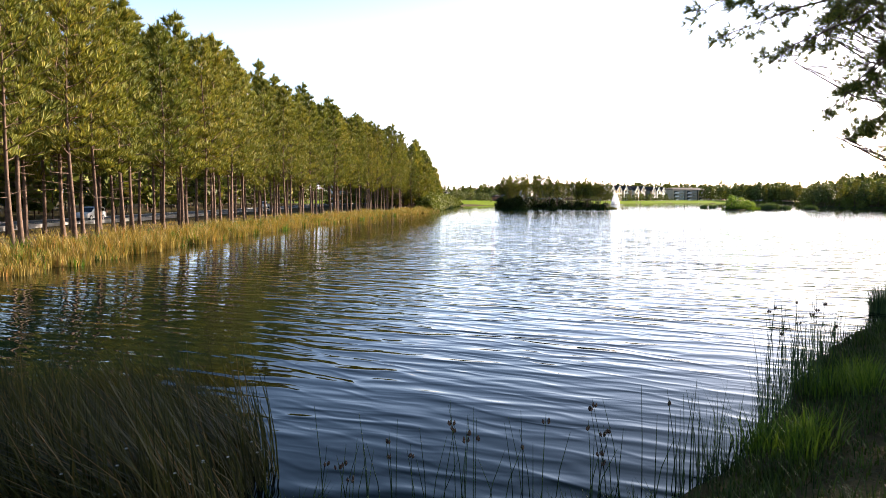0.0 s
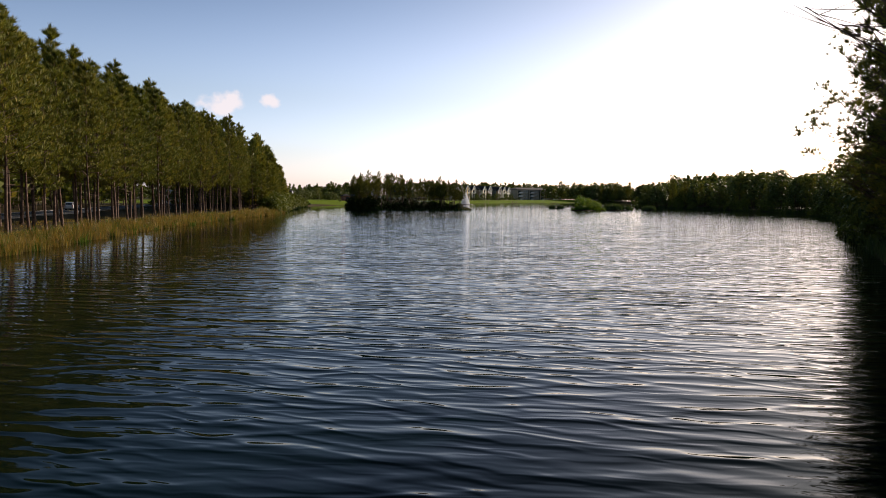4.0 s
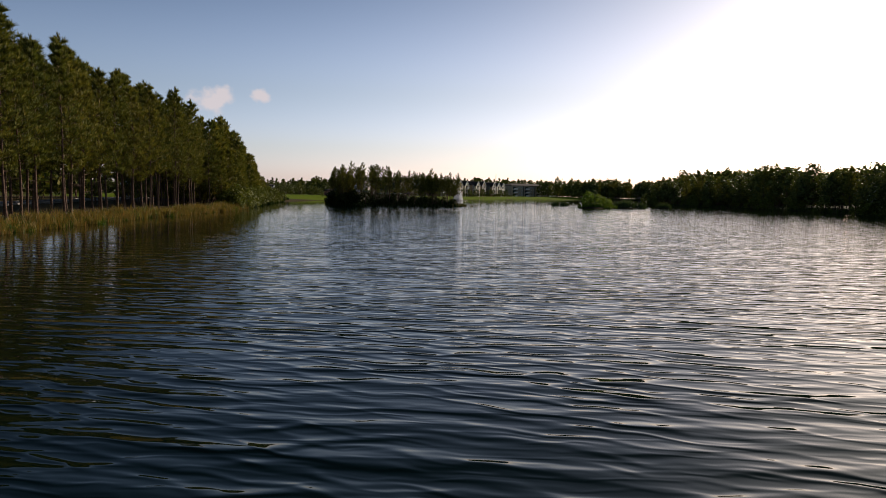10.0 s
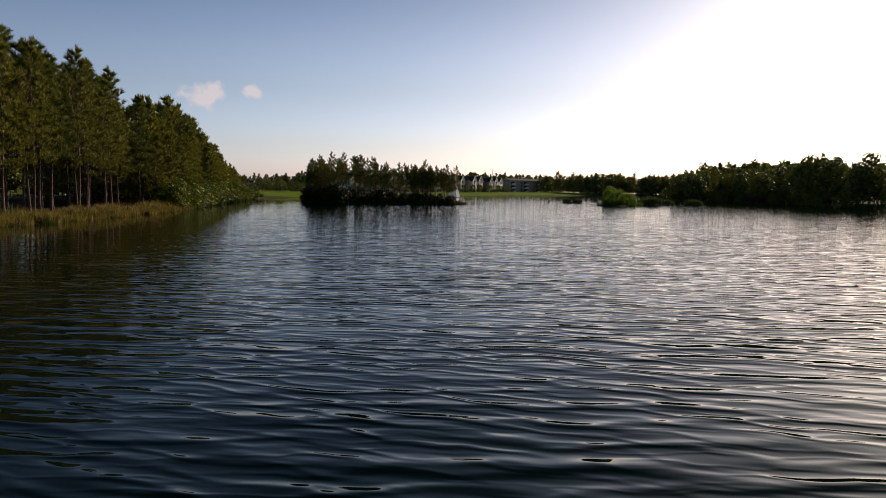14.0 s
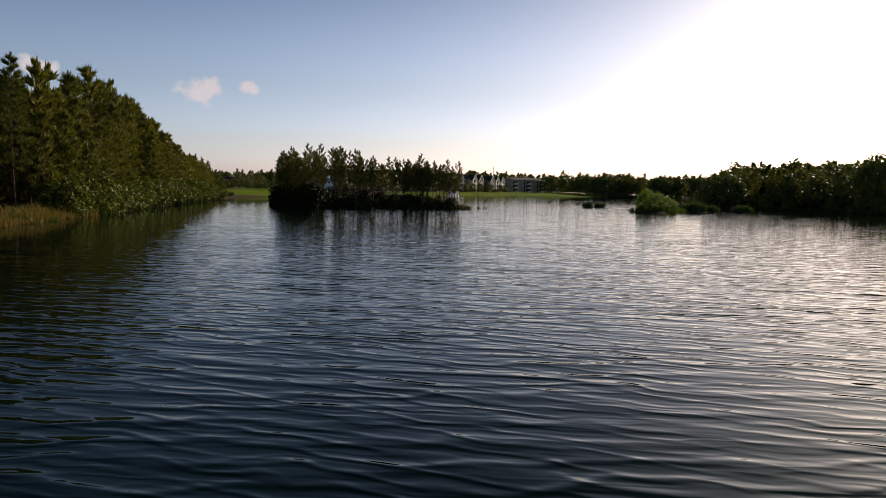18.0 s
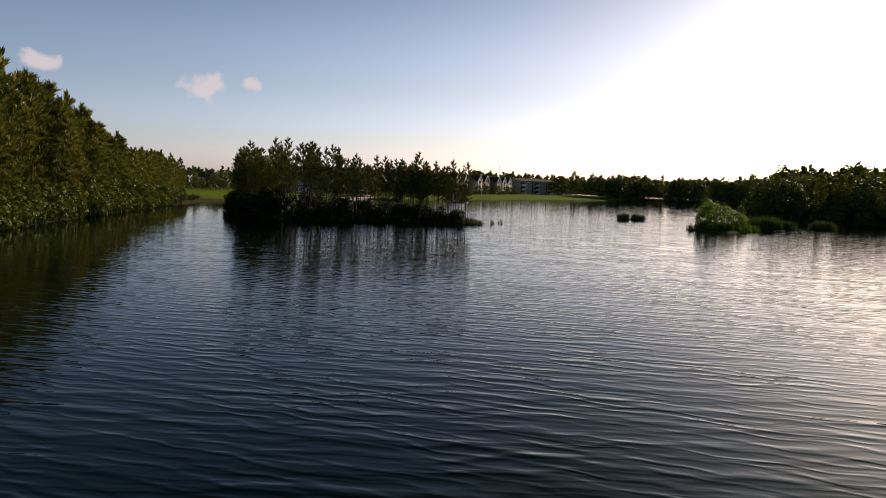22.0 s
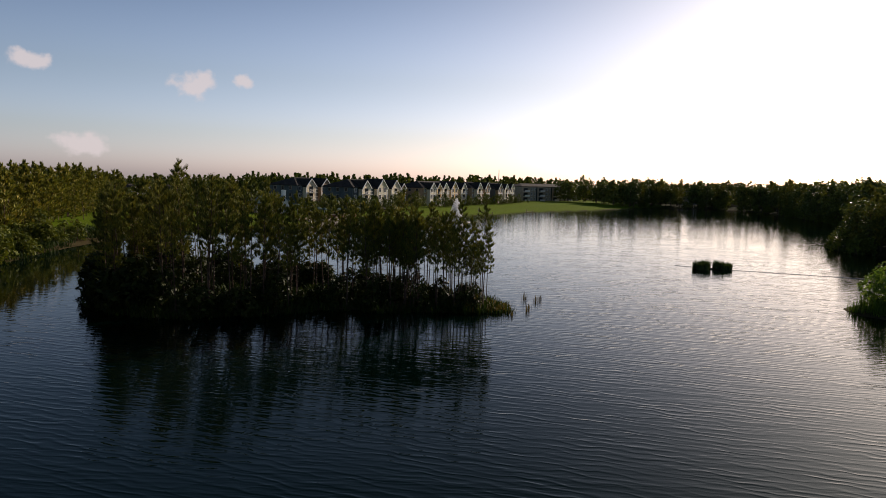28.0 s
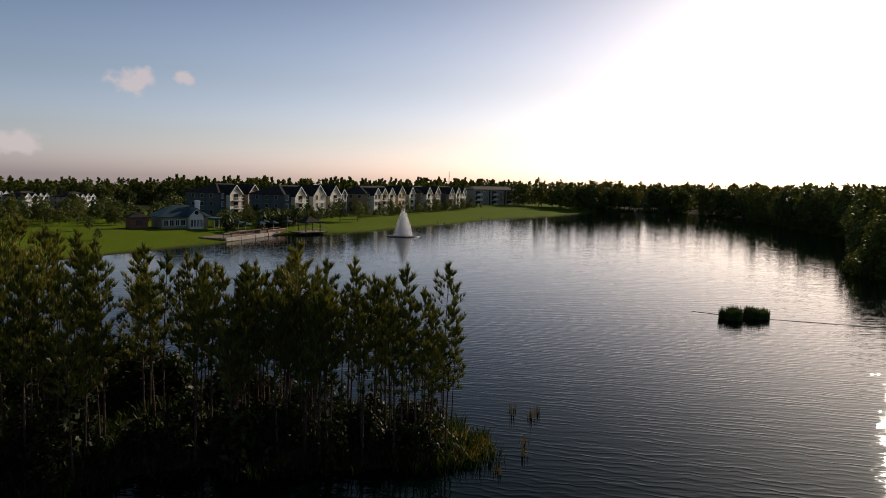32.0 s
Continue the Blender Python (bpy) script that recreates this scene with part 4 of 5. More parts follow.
tussocks("bank_rushes", "dark rushes along the shaded bank", [(*right_shore(rnd.uniform(-6, 60), rnd.uniform(0.2, 1.6)), rnd.uniform(0.6, 1.1)) for _ in range(200)], RUSH, 1.3, 14, 0.45, 0.016, 27, 0.3)
tussocks("far_bank_grass", "grass and reeds along the shaded wood", [(*right_shore(rnd.uniform(60, 420), rnd.uniform(-1.2, 1.5)), rnd.uniform(0.6, 1.1)) for _ in range(420)], DARK_GRASS, 1.3, 14, 0.8, 0.05, 28, 0.3)
fv, ff = [], []
for k in range(110):
    x, y = rnd.uniform(-8.5, -2.6), rnd.uniform(7.2, 10.2)
    z = ground_z(x, y) + rnd.uniform(0.5, 1.2)
    for q in range(3):
        a, r = q * 1.05, 0.022
        i = len(fv)
        fv.extend([(x - math.cos(a) * r, y - math.sin(a) * r, z), (x, y, z - 0.006), (x + math.cos(a) * r, y + math.sin(a) * r, z), (x, y, z + 0.012)])
        ff.append((i, i + 1, i + 2, i + 3))
tagged(new("white_flowers", mesh("white_flowers", fv, ff, plain("white_petals", (0.75, 0.75, 0.7), 0.7))), "small white flowers among the leaning grass", "flowers", kind="stuff")

# ---------- road, kerbs, cars ----------
road = thing("road", "grey asphalt road behind the pine row", "road", kind="structure")
xs = [-52.2, -45.2]
ys = list(range(-60, 420, 6))
vs = [(x, y, ground_z(x, y) * 0 + 0.98) for y in ys for x in xs]
part("roadway", mesh("roadway", vs, [(2 * i, 2 * i + 1, 2 * i + 3, 2 * i + 2) for i in range(len(ys) - 1)], ASPHALT), None, road)
part("kerb", boxes((-45.2, -60, 0.6, -44.9, 414, 1.12), bevel=0.03), CONCRETE, road, "pale concrete kerb")
part("kerb", boxes((-52.5, -60, 0.6, -52.2, 414, 1.12), bevel=0.03), CONCRETE, road, "pale concrete kerb")
part("edge_line", boxes((-48.8, -60, 0.975, -48.65, 414, 0.986)), plain("road_paint", (0.7, 0.6, 0.2), 0.7), road, "worn yellow centre line")

CAR_WHITE = plain("white_car_paint", (0.75, 0.75, 0.74), 0.25, 0.0, 0.04)
CAR_GLASS = plain("dark_car_glass", (0.02, 0.025, 0.03), 0.08)
TYRE = plain("tyre_rubber", (0.02, 0.02, 0.02), 0.9)
RIM = plain("alloy_rim", (0.5, 0.5, 0.52), 0.3, 0.9)
LAMP_RED = plain("tail_lamp_red", (0.4, 0.02, 0.02), 0.3)
LAMP_CLEAR = plain("headlamp_glass", (0.8, 0.8, 0.78), 0.15)


def profile(pts, half, bevel=0.06):
    """A side outline in y and z, swept across x."""
    bm = bmesh.new()
    f = bm.faces.new([bm.verts.new((-half, y, z)) for y, z in pts])
    r = bmesh.ops.extrude_face_region(bm, geom=[f])
    bmesh.ops.translate(bm, verts=[v for v in r["geom"] if isinstance(v, bmesh.types.BMVert)], vec=(2 * half, 0, 0))
    bmesh.ops.recalc_face_normals(bm, faces=bm.faces[:])
    if bevel:
        bmesh.ops.bevel(bm, geom=bm.edges[:], offset=bevel, segments=2, affect="EDGES", clamp_overlap=True)
    return bm


def car(x, y, turn, label):
    c = thing("car", label, "car", at=pose(x, y, 1.0, 0, 0, turn))
    part("body", profile([(-2.35, 0.35), (2.3, 0.35), (2.4, 0.75), (2.2, 0.98), (1.0, 1.08), (-2.35, 1.1), (-2.42, 0.7)], 0.92), CAR_WHITE, c)
    part("cabin", profile([(-2.25, 1.05), (0.95, 1.05), (0.2, 1.68), (-0.3, 1.76), (-1.9, 1.74), (-2.15, 1.6)], 0.82, 0.08), CAR_WHITE, c)
    for s in (-1, 1):
        part("side_window", boxes((s * 0.835 - 0.012, -1.95, 1.18, s * 0.835 + 0.012, 0.35, 1.56), bevel=0.008), CAR_GLASS, c, "dark tinted side window")
        part("headlight", boxes((s * 0.66 - 0.2, 2.28, 0.72, s * 0.66 + 0.2, 2.42, 0.9), bevel=0.03), LAMP_CLEAR, c, "clear headlight")
        part("tail_light", boxes((s * 0.76 - 0.1, -2.45, 0.8, s * 0.76 + 0.1, -2.36, 1.05), bevel=0.02), LAMP_RED, c, "red tail light")
        for wy in (-1.45, 1.45):
            bm = bmesh.new()
            bmesh.ops.create_cone(bm, cap_ends=True, segments=20, radius1=0.36, radius2=0.36, depth=0.24, matrix=pose(s * 0.82, wy, 0.36, 0, 90, 0))
            w = part("wheel", bm, TYRE, c)
            bm = bmesh.new()
            bmesh.ops.create_cone(bm, cap_ends=True, segments=16, radius1=0.22, radius2=0.2, depth=0.05, matrix=pose(s * 0.945, wy, 0.36, 0, 90, 0))
            part("rim", bm, RIM, w, "bright alloy rim")
    part("windscreen", profile([(1.0, 1.1), (0.98, 1.08), (0.26, 1.64), (0.28, 1.66)], 0.72, 0), CAR_GLASS, c, "dark windscreen")
    part("rear_window", profile([(-2.27, 1.2), (-2.25, 1.18), (-2.16, 1.56), (-2.19, 1.58)], 0.7, 0), CAR_GLASS, c, "dark rear window")


car(-47.0, 86.0, 180, "white estate car with dark windows on the road")
car(-50.4, 178.0, 0, "white car further along the road behind the pines")

# ---------- buildings ----------
ROOF = rough_mat("dark_roof_shingles", (0.024, 0.021, 0.019), (0.055, 0.048, 0.042), 0.7, 9, 0.9, 0.5, 0.05)
TEAL_ROOF = rough_mat("blue_green_metal_roof", (0.05, 0.09, 0.095), (0.085, 0.14, 0.145), 0.4, 8, 0.45, 0.2)
CREAM = rough_mat("cream_siding", (0.7, 0.6, 0.42), (0.84, 0.76, 0.58), 0.5, 6, 0.8, 0.2)
YELLOW = rough_mat("ochre_siding", (0.58, 0.4, 0.16), (0.7, 0.5, 0.22), 0.5, 6, 0.8, 0.2)
TAN = rough_mat("tan_siding", (0.3, 0.21, 0.13), (0.42, 0.3, 0.19), 0.5, 6, 0.8, 0.2)
SLATE = rough_mat("slate_blue_siding", (0.065, 0.085, 0.088), (0.11, 0.135, 0.14), 0.5, 6, 0.8, 0.2)
GREY = rough_mat("grey_siding", (0.3, 0.25, 0.19), (0.42, 0.36, 0.28), 0.5, 6, 0.8, 0.2)
WHITE = plain("white_trim", (0.8, 0.79, 0.76), 0.6, 0, 0.06)
BRICK = rough_mat("red_brick", (0.22, 0.09, 0.06), (0.36, 0.17, 0.11), 2.0, 12, 0.9, 0.4)
PANE = plain("window_glass", (0.03, 0.035, 0.04), 0.05)
WOOD = rough_mat("weathered_deck_wood", (0.2, 0.15, 0.1), (0.34, 0.26, 0.18), 1.0, 14, 0.85, 0.4)
STONE = rough_mat("pale_terrace_wall", (0.45, 0.4, 0.33), (0.62, 0.56, 0.47), 0.8, 7, 0.9, 0.5, 0.04)


def window(parent, x, y, z, w, h, out=-1):
    """A framed window in a facade that faces local -y."""
    f = part("window", boxes((x - w / 2 - 0.14, y + out * 0.1, z - 0.14, x + w / 2 + 0.14, y, z), (x - w / 2 - 0.14, y + out * 0.1, z + h, x + w / 2 + 0.14, y, z + h + 0.16),
                             (x - w / 2 - 0.14, y + out * 0.1, z, x - w / 2, y, z + h), (x + w / 2, y + out * 0.1, z, x + w / 2 + 0.14, y, z + h),
                             (x - 0.04, y + out * 0.08, z, x + 0.04, y, z + h)), WHITE, parent, "white framed window")
    part("pane", boxes((x - w / 2, y + out * 0.03, z, x + w / 2, y - out * 0.02, z + h)), PANE, f, "dark glass pane")


def prism(x0, x1, y0, y1, z, rise, over=0.35, thick=0.18):
    """A gable roof slab pair whose ridge runs along y."""
    xm = (x0 + x1) / 2
    k = rise / ((x1 - x0) / 2)
    bm = bmesh.new()
    out = [(x0 - over, z - over * k), (xm, z + rise), (x1 + over, z - over * k), (x1 + over, z - over * k - thick), (xm, z + rise - thick), (x0 - over, z - over * k - thick)]
    for a, b in ((0, 1), (1, 2)):
        q = [out[a], out[b], (out[b][0], out[b][1] - thick), (out[a][0], out[a][1] - thick)]
        lo = [bm.verts.new((x, y0 - over, zz)) for x, zz in q]
        hi = [bm.verts.new((x, y1 + over * 0.2, zz)) for x, zz in q]
        bm.faces.new(lo)
        bm.faces.new(hi[::-1])
        for i in range(4):
            bm.faces.new((lo[i], hi[i], hi[(i + 1) % 4], lo[(i + 1) % 4]))
    bmesh.ops.recalc_face_normals(bm, faces=bm.faces[:])
    return bm


def gable_wall(x0, x1, y0, y1, z0, z1, rise):
    xm = (x0 + x1) / 2
    bm = bmesh.new()
    pts = [(x0, z0), (x1, z0), (x1, z1), (xm, z1 + rise), (x0, z1)]
    lo, hi = [bm.verts.new((x, y0, z)) for x, z in pts], [bm.verts.new((x, y1, z)) for x, z in pts]
    bm.faces.new(lo)
    bm.faces.new(hi[::-1])
    for i in range(5):
        bm.faces.new((lo[i], hi[i], hi[(i + 1) % 5], lo[(i + 1) % 5]))
    bmesh.ops.recalc_face_normals(bm, faces=bm.faces[:])
    return bm


def hip_roof(x0, x1, y0, y1, z, rise, over=0.5):
    x0, x1, y0, y1 = x0 - over, x1 + over, y0 - over, y1 + over
    d = min((y1 - y0) / 2, (x1 - x0) / 2 - 0.1)
    ym = (y0 + y1) / 2
    bm = bmesh.new()
    v = [bm.verts.new(p) for p in ((x0, y0, z), (x1, y0, z), (x1, y1, z), (x0, y1, z), (x0, y0, z + 0.2), (x1, y0, z + 0.2), (x1, y1, z + 0.2), (x0, y1, z + 0.2), (x0 + d, ym, z + rise), (x1 - d, ym, z + rise))]
    for f in ((3, 2, 1, 0), (0, 1, 5, 4), (1, 2, 6, 5), (2, 3, 7, 6), (3, 0, 4, 7), (4, 5, 9, 8), (5, 6, 9), (6, 7, 8, 9), (7, 4, 8)):
        bm.faces.new([v[i] for i in f])
    bmesh.ops.recalc_face_normals(bm, faces=bm.faces[:])
    return bm


FRONTS = []


def apartment(x, y, turn, length, bays, label, wall=None, colours=None, depth=13.0, wallh=7.7, rise=3.0, size=1.0):
    b = thing("apartment_building", label, "building", "apartment buildings by the lake", at=pose(x, y, ground_z(x, y) - 0.15, 0, 0, turn) @ Matrix.Scale(size, 4))
    if size == 1.0 and y > 400:
        FRONTS.append((x, y, radians(turn), length))
    part("wall", boxes((0, 0, -0.4, length, depth, wallh)), wall or SLATE, b, "dark siding wall")
    part("roof", hip_roof(0, length, 0, depth, wallh, rise), ROOF, b, "dark shingled hip roof")
    for s in range(3):
        for k in range(3):
            f = part("window", boxes((-0.08, 2.2 + 3.6 * k, 0.9 + 2.6 * s, 0, 3.5 + 3.6 * k, 2.3 + 2.6 * s)), GREY, b, "grey framed side window")
            part("pane", boxes((-0.1, 2.32 + 3.6 * k, 1.02 + 2.6 * s, -0.03, 3.38 + 3.6 * k, 2.18 + 2.6 * s)), PANE, f, "dark glass pane")
    for k, (c, w, kind) in enumerate(bays):
        col = (colours or [CREAM, TAN, CREAM, YELLOW])[k % 4 if colours is None else k % len(colours)]
        g = part("gable_bay", gable_wall(c - w / 2, c + w / 2, -1.6, 0.4, -0.4, wallh - 0.1, w * 0.44), col, b, "light gabled bay")
        part("bay_roof", prism(c - w / 2, c + w / 2, -1.6, depth * 0.45, wallh - 0.05, w * 0.44 + 0.1), ROOF, g, "dark gable roof")
        part("rake_trim", prism(c - w / 2, c + w / 2, -1.78, -1.9, wallh - 0.02, w * 0.44 + 0.1, 0.28, 0.34), WHITE, g, "white rake boards")
        part("corner_trim", boxes((c - w / 2 - 0.06, -1.68, -0.3, c - w / 2 + 0.2, -1.6, wallh), (c + w / 2 - 0.2, -1.68, -0.3, c + w / 2 + 0.06, -1.6, wallh), (c - w / 2, -1.67, 2.55, c + w / 2, -1.6, 2.75), (c - w / 2, -1.67, 5.15, c + w / 2, -1.6, 5.35)), WHITE, g, "white trim boards")
        for s in range(3):
            if kind == "b":
                part("balcony", boxes((c - w * 0.36, -2.7, 0.0 + 2.6 * s, c + w * 0.44, -1.6, 0.14 + 2.6 * s), (c - w * 0.36, -2.7, 1.0 + 2.6 * s, c + w * 0.44, -2.62, 1.08 + 2.6 * s),
                                      *[(c - w * 0.44 + w * 0.72 * q / 10 - 0.03, -2.69, 0.1 + 2.6 * s, c - w * 0.44 + w * 0.72 * q / 10 + 0.03, -2.63, 1.0 + 2.6 * s) for q in range(11)]), WHITE, g, "white railed balcony")
                part("balcony_door", boxes((c - 1.1, -1.66, 0.14 + 2.6 * s, c + 1.1, -1.56, 2.2 + 2.6 * s)), PANE, g, "dark glazed balcony door")
            else:
                for q in (-0.24, 0.24):
                    window(g, c + q * w, -1.6, 0.75 + 2.6 * s, 1.4, 1.55)
    for s in range(3):
        for q in range(int(length // 3.4)):
            wx = 1.8 + q * 3.4
            if all(abs(wx - c) > w / 2 + 0.8 for c, w, _ in bays) and wx < length - 0.9:
                window(b, wx, 0, 0.85 + 2.6 * s, 1.1, 1.35)
    return b


apartment(44, 428, 50, 21, [(6.5, 6, "b"), (16, 6.4, "w")], "three storey apartment house with cream gabled bays behind the clubhouse")
apartment(63.5, 420, 50, 37, [(7, 6, "b"), (18.5, 7.5, "w"), (29, 7, "b"), (35, 4, "w")], "three storey apartment house with dark end wall and cream gables", colours=[CREAM, CREAM, CREAM, TAN])
apartment(96.5, 450, 50, 43, [(6, 5.5, "w"), (12, 5, "b"), (18.5, 5.5, "b"), (28, 7, "w"), (38.5, 6, "b")], "three storey apartment house with cream, tan and ochre gables", wall=TAN, colours=[CREAM, YELLOW, CREAM, YELLOW, CREAM])
apartment(127, 481, 50, 22, [(6, 6, "b"), (16, 6.5, "w")], "three storey apartment house with two pale gables", wall=TAN, colours=[CREAM, TAN])
apartment(146, 504, 50, 27, [(5, 6, "w"), (14, 6, "b"), (23, 6, "w")], "three storey apartment house with three pale gables at the row's end", wall=SLATE, colours=[TAN, CREAM, CREAM])
for k, (x, y) in enumerate(((-33, 462), (-20, 468), (-6, 474), (-40, 505))):
    apartment(x, y, 62, 19, [(2.6, 4.4, "w"), (7.6, 4.0, "b"), (12, 4.4, "w"), (16.6, 4, "b")], "white three storey town apartments beyond the lawn", wall=GREY, colours=[WHITE, WHITE], wallh=7.6, size=0.62)
apartment(-56, 306, 10, 18, [(4, 6, "w"), (13, 6, "b")], "tall white building behind the pine row", wall=WHITE, colours=[WHITE, WHITE], wallh=10.5)


rnd = random.Random(51)
foot = []
for x, y, a, length in FRONTS:
    for k in range(int(length * 1.5)):
        u, v, big = rnd.uniform(-6, length + 6), -rnd.uniform(4.2, 10.0), rnd.random() < 0.1
        foot.append((x + u * math.cos(a) - v * math.sin(a), y + u * math.sin(a) + v * math.cos(a), rnd.uniform(0.3, 0.5) if big else rnd.uniform(0.09, 0.2), rnd.uniform(0, 6.28), rnd.randrange(2)))
scatter("foundation_shrubs", "dark shrubs and small trees before the apartment fronts", "shrubs", FAR_BROADS, foot)


def long_block(x, y, turn, length, label):
    b = thing("apartment_building", label, "building", "apartment buildings by the lake", at=pose(x, y, ground_z(x, y) - 0.15, 0, 0, turn))
    part("wall", boxes((0, 0, -0.4, length, 12, 8.8)), GREY, b, "grey siding wall")
    part("roof", hip_roof(0, length, 0, 12, 8.8, 1.9), ROOF, b, "low dark hip roof")
    n = int(length // 7)
    for k in range(n):
        c = length * (k + 0.5) / n
        for s in range(3):
            if k % 2 == 0:
                part("balcony", boxes((c - 2.4, -1.5, 0.1 + 2.8 * s, c + 2.4, 0, 0.3 + 2.8 * s), (c - 2.4, -1.5, 0.3 + 2.8 * s, c + 2.4, -1.42, 1.2 + 2.8 * s)), WHITE, b, "white balcony front")
                part("balcony_door", boxes((c - 2.0, -0.06, 0.3 + 2.8 * s, c + 2.0, 0.03, 2.4 + 2.8 * s)), PANE, b, "dark balcony opening")
            else:
                window(b, c - 1.6, 0, 0.9 + 2.8 * s, 1.2, 1.4)
                window(b, c + 1.6, 0, 0.9 + 2.8 * s, 1.2, 1.4)
        if k % 2:
            part("stair_recess", boxes((c + 2.9, -0.05, 0, c + 3.9, 0.02, 8.5)), PANE, b, "dark stairwell opening")


long_block(178, 548, 32, 62, "long grey three storey apartment block in shade across the lake")
long_block(262, 590, 5, 34, "grey three storey apartment block half hidden by trees")


def house(x, y, turn, w, d, h, label):
    b = thing("house", label, "house", at=pose(x, y, ground_z(x, y) - 0.1, 0, 0, turn))
    part("wall", gable_wall(-w / 2, w / 2, 0, d, -0.4, h, w * 0.3), GREY, b)
    part("roof", prism(-w / 2, w / 2, 0, d, h, w * 0.3 + 0.15, 0.5), ROOF, b, "dark gable roof")
    for q in (-0.25, 0.25):
        window(b, q * w, 0, h * 0.55, 1.2, 1.4)
        window(b, q * w, 0, 0.9, 1.2, 1.4)


house(305, 566, -15, 10, 12, 6.5, "small grey gabled house among the far trees")
house(322, 548, -40, 11, 12, 7.0, "grey gabled house with pale front among the trees")

# clubhouse by the lawn
cl = thing("clubhouse", "lakeside clubhouse with blue-green roof and white gable", "building", at=pose(30.5, 380, ground_z(33, 384) - 0.1, 0, 0, 22) @ Matrix.Scale(0.86, 4))
part("wall", boxes((0, 0, -0.6, 13.5, 9, 3.2)), GREY, cl)
part("roof", hip_roof(0, 13.5, 0, 9, 3.2, 3.4, 0.8), TEAL_ROOF, cl, "blue-green metal hip roof")
g = part("gable_front", gable_wall(7.4, 11.4, -1.6, 4, -0.6, 4.0, 1.9), WHITE, cl, "white gabled front")
part("gable_roof", prism(7.4, 11.4, -1.6, 5, 4.05, 1.95, 0.5), TEAL_ROOF, g, "blue-green gable roof")
bm = bmesh.new()
bmesh.ops.create_cone(bm, cap_ends=True, segments=16, radius1=0.55, radius2=0.55, depth=0.12, matrix=pose(9.4, -1.64, 4.5, 90))
part("round_window", bm, PANE, g, "round dark window")
for q in range(4):
    window(g, 8.0 + q * 0.93, -1.6, 0.5, 0.6, 2.0)
part("chimney", boxes((11.0, 3.0, 3, 12.2, 4.2, 7.8), (10.9, 2.9, 7.5, 12.3, 4.3, 7.9), bevel=0.04), WHITE, cl, "white chimney")
for q in range(4):
    window(cl, 1.2 + q * 1.6, 0, 0.8, 1.1, 1.6)
part("porch_roof", boxes((13.6, -3.5, 2.7, 20, 4, 2.95), (13.6, -3.7, 2.5, 20, -3.5, 2.95)), TEAL_ROOF, cl, "flat porch roof")
for q in range(5):
    part("post", boxes((13.9 + q * 1.45, -3.3, -0.6, 14.15 + q * 1.45, -3.05, 2.7), bevel=0.02), WHITE, cl, "white porch post")
kiosk = thing("kiosk", "small brick hut with dark hip roof beside the lawn", "hut", at=pose(23.5, 379, ground_z(24, 380) - 0.1, 0, 0, 20))
part("wall", boxes((0, 0, -0.4, 4.2, 4, 2.6)), BRICK, kiosk)
part("roof", hip_roof(0, 4.2, 0, 4, 2.6, 1.3, 0.4), ROOF, kiosk, "dark hip roof")
part("window", boxes((1.4, -0.06, 0.8, 3.0, 0, 2.0)), PANE, kiosk, "dark window")

# terrace wall and dock in front of the clubhouse
terrace = thing("terrace", "stone walled terrace and deck at the water below the clubhouse", "terrace", at=pose(44.5, 360.5, 0, 0, 0, 55))
for k in range(12):
    for r in range(2):
        part("stone", boxes((k * 2.0 + r * 0.9, -0.3 + 0.04 * (k % 3), -0.8 + r * 0.85, k * 2.0 + r * 0.9 + 1.94, 0.5, 0.02 + r * 0.85), bevel=0.03), STONE, terrace)
part("deck", boxes((0, 0.4, 0.55, 26, 6.5, 0.9)), WOOD, terrace, "weathered wooden deck")
for k in range(9):
    part("rail_post", boxes((0.6 + 3 * k, 0.1, 0.8, 0.75 + 3 * k, 0.25, 1.95)), WOOD, terrace)
part("handrail", boxes((0.4, 0.08, 1.9, 25, 0.27, 2.0)), WOOD, terrace)
gaz = thing("gazebo", "dark open gazebo on a small pier", "gazebo", at=pose(66.5, 382, 0, 0, 0, 25))
part("deck", boxes((-4, -2.5, 0.45, 4, 3.5, 0.7)), WOOD, gaz, "wooden deck")
for sx in (-2.2, 2.2):
    for sy in (-1.8, 1.8):
        part("post", boxes((sx - 0.12, sy - 0.12, -1.5, sx + 0.12, sy + 0.12, 3.1), bevel=0.02), WOOD, gaz)
part("roof", hip_roof(-2.3, 2.3, -2.2, 2.2, 3.1, 1.5, 0.5), ROOF, gaz, "dark hip roof")
part("rail", boxes((-3.9, -2.4, 1.5, 3.9, -2.3, 1.6), (-3.9, -2.4, 0.7, -3.8, -2.3, 1.5), (0, -2.4, 0.7, 0.1, -2.3, 1.5), (3.8, -2.4, 0.7, 3.9, -2.3, 1.5)), WHITE, gaz, "pale railing")

# parasols, palms, garden walls and docks round the clubhouse
PARASOL = rough_mat("dark_green_canvas", (0.03, 0.07, 0.065), (0.06, 0.11, 0.1), 1.5, 18, 0.85, 0.2)
PALM = leaf_mat("palm_fronds", (0.03, 0.055, 0.014), (0.09, 0.12, 0.03), 0.25)


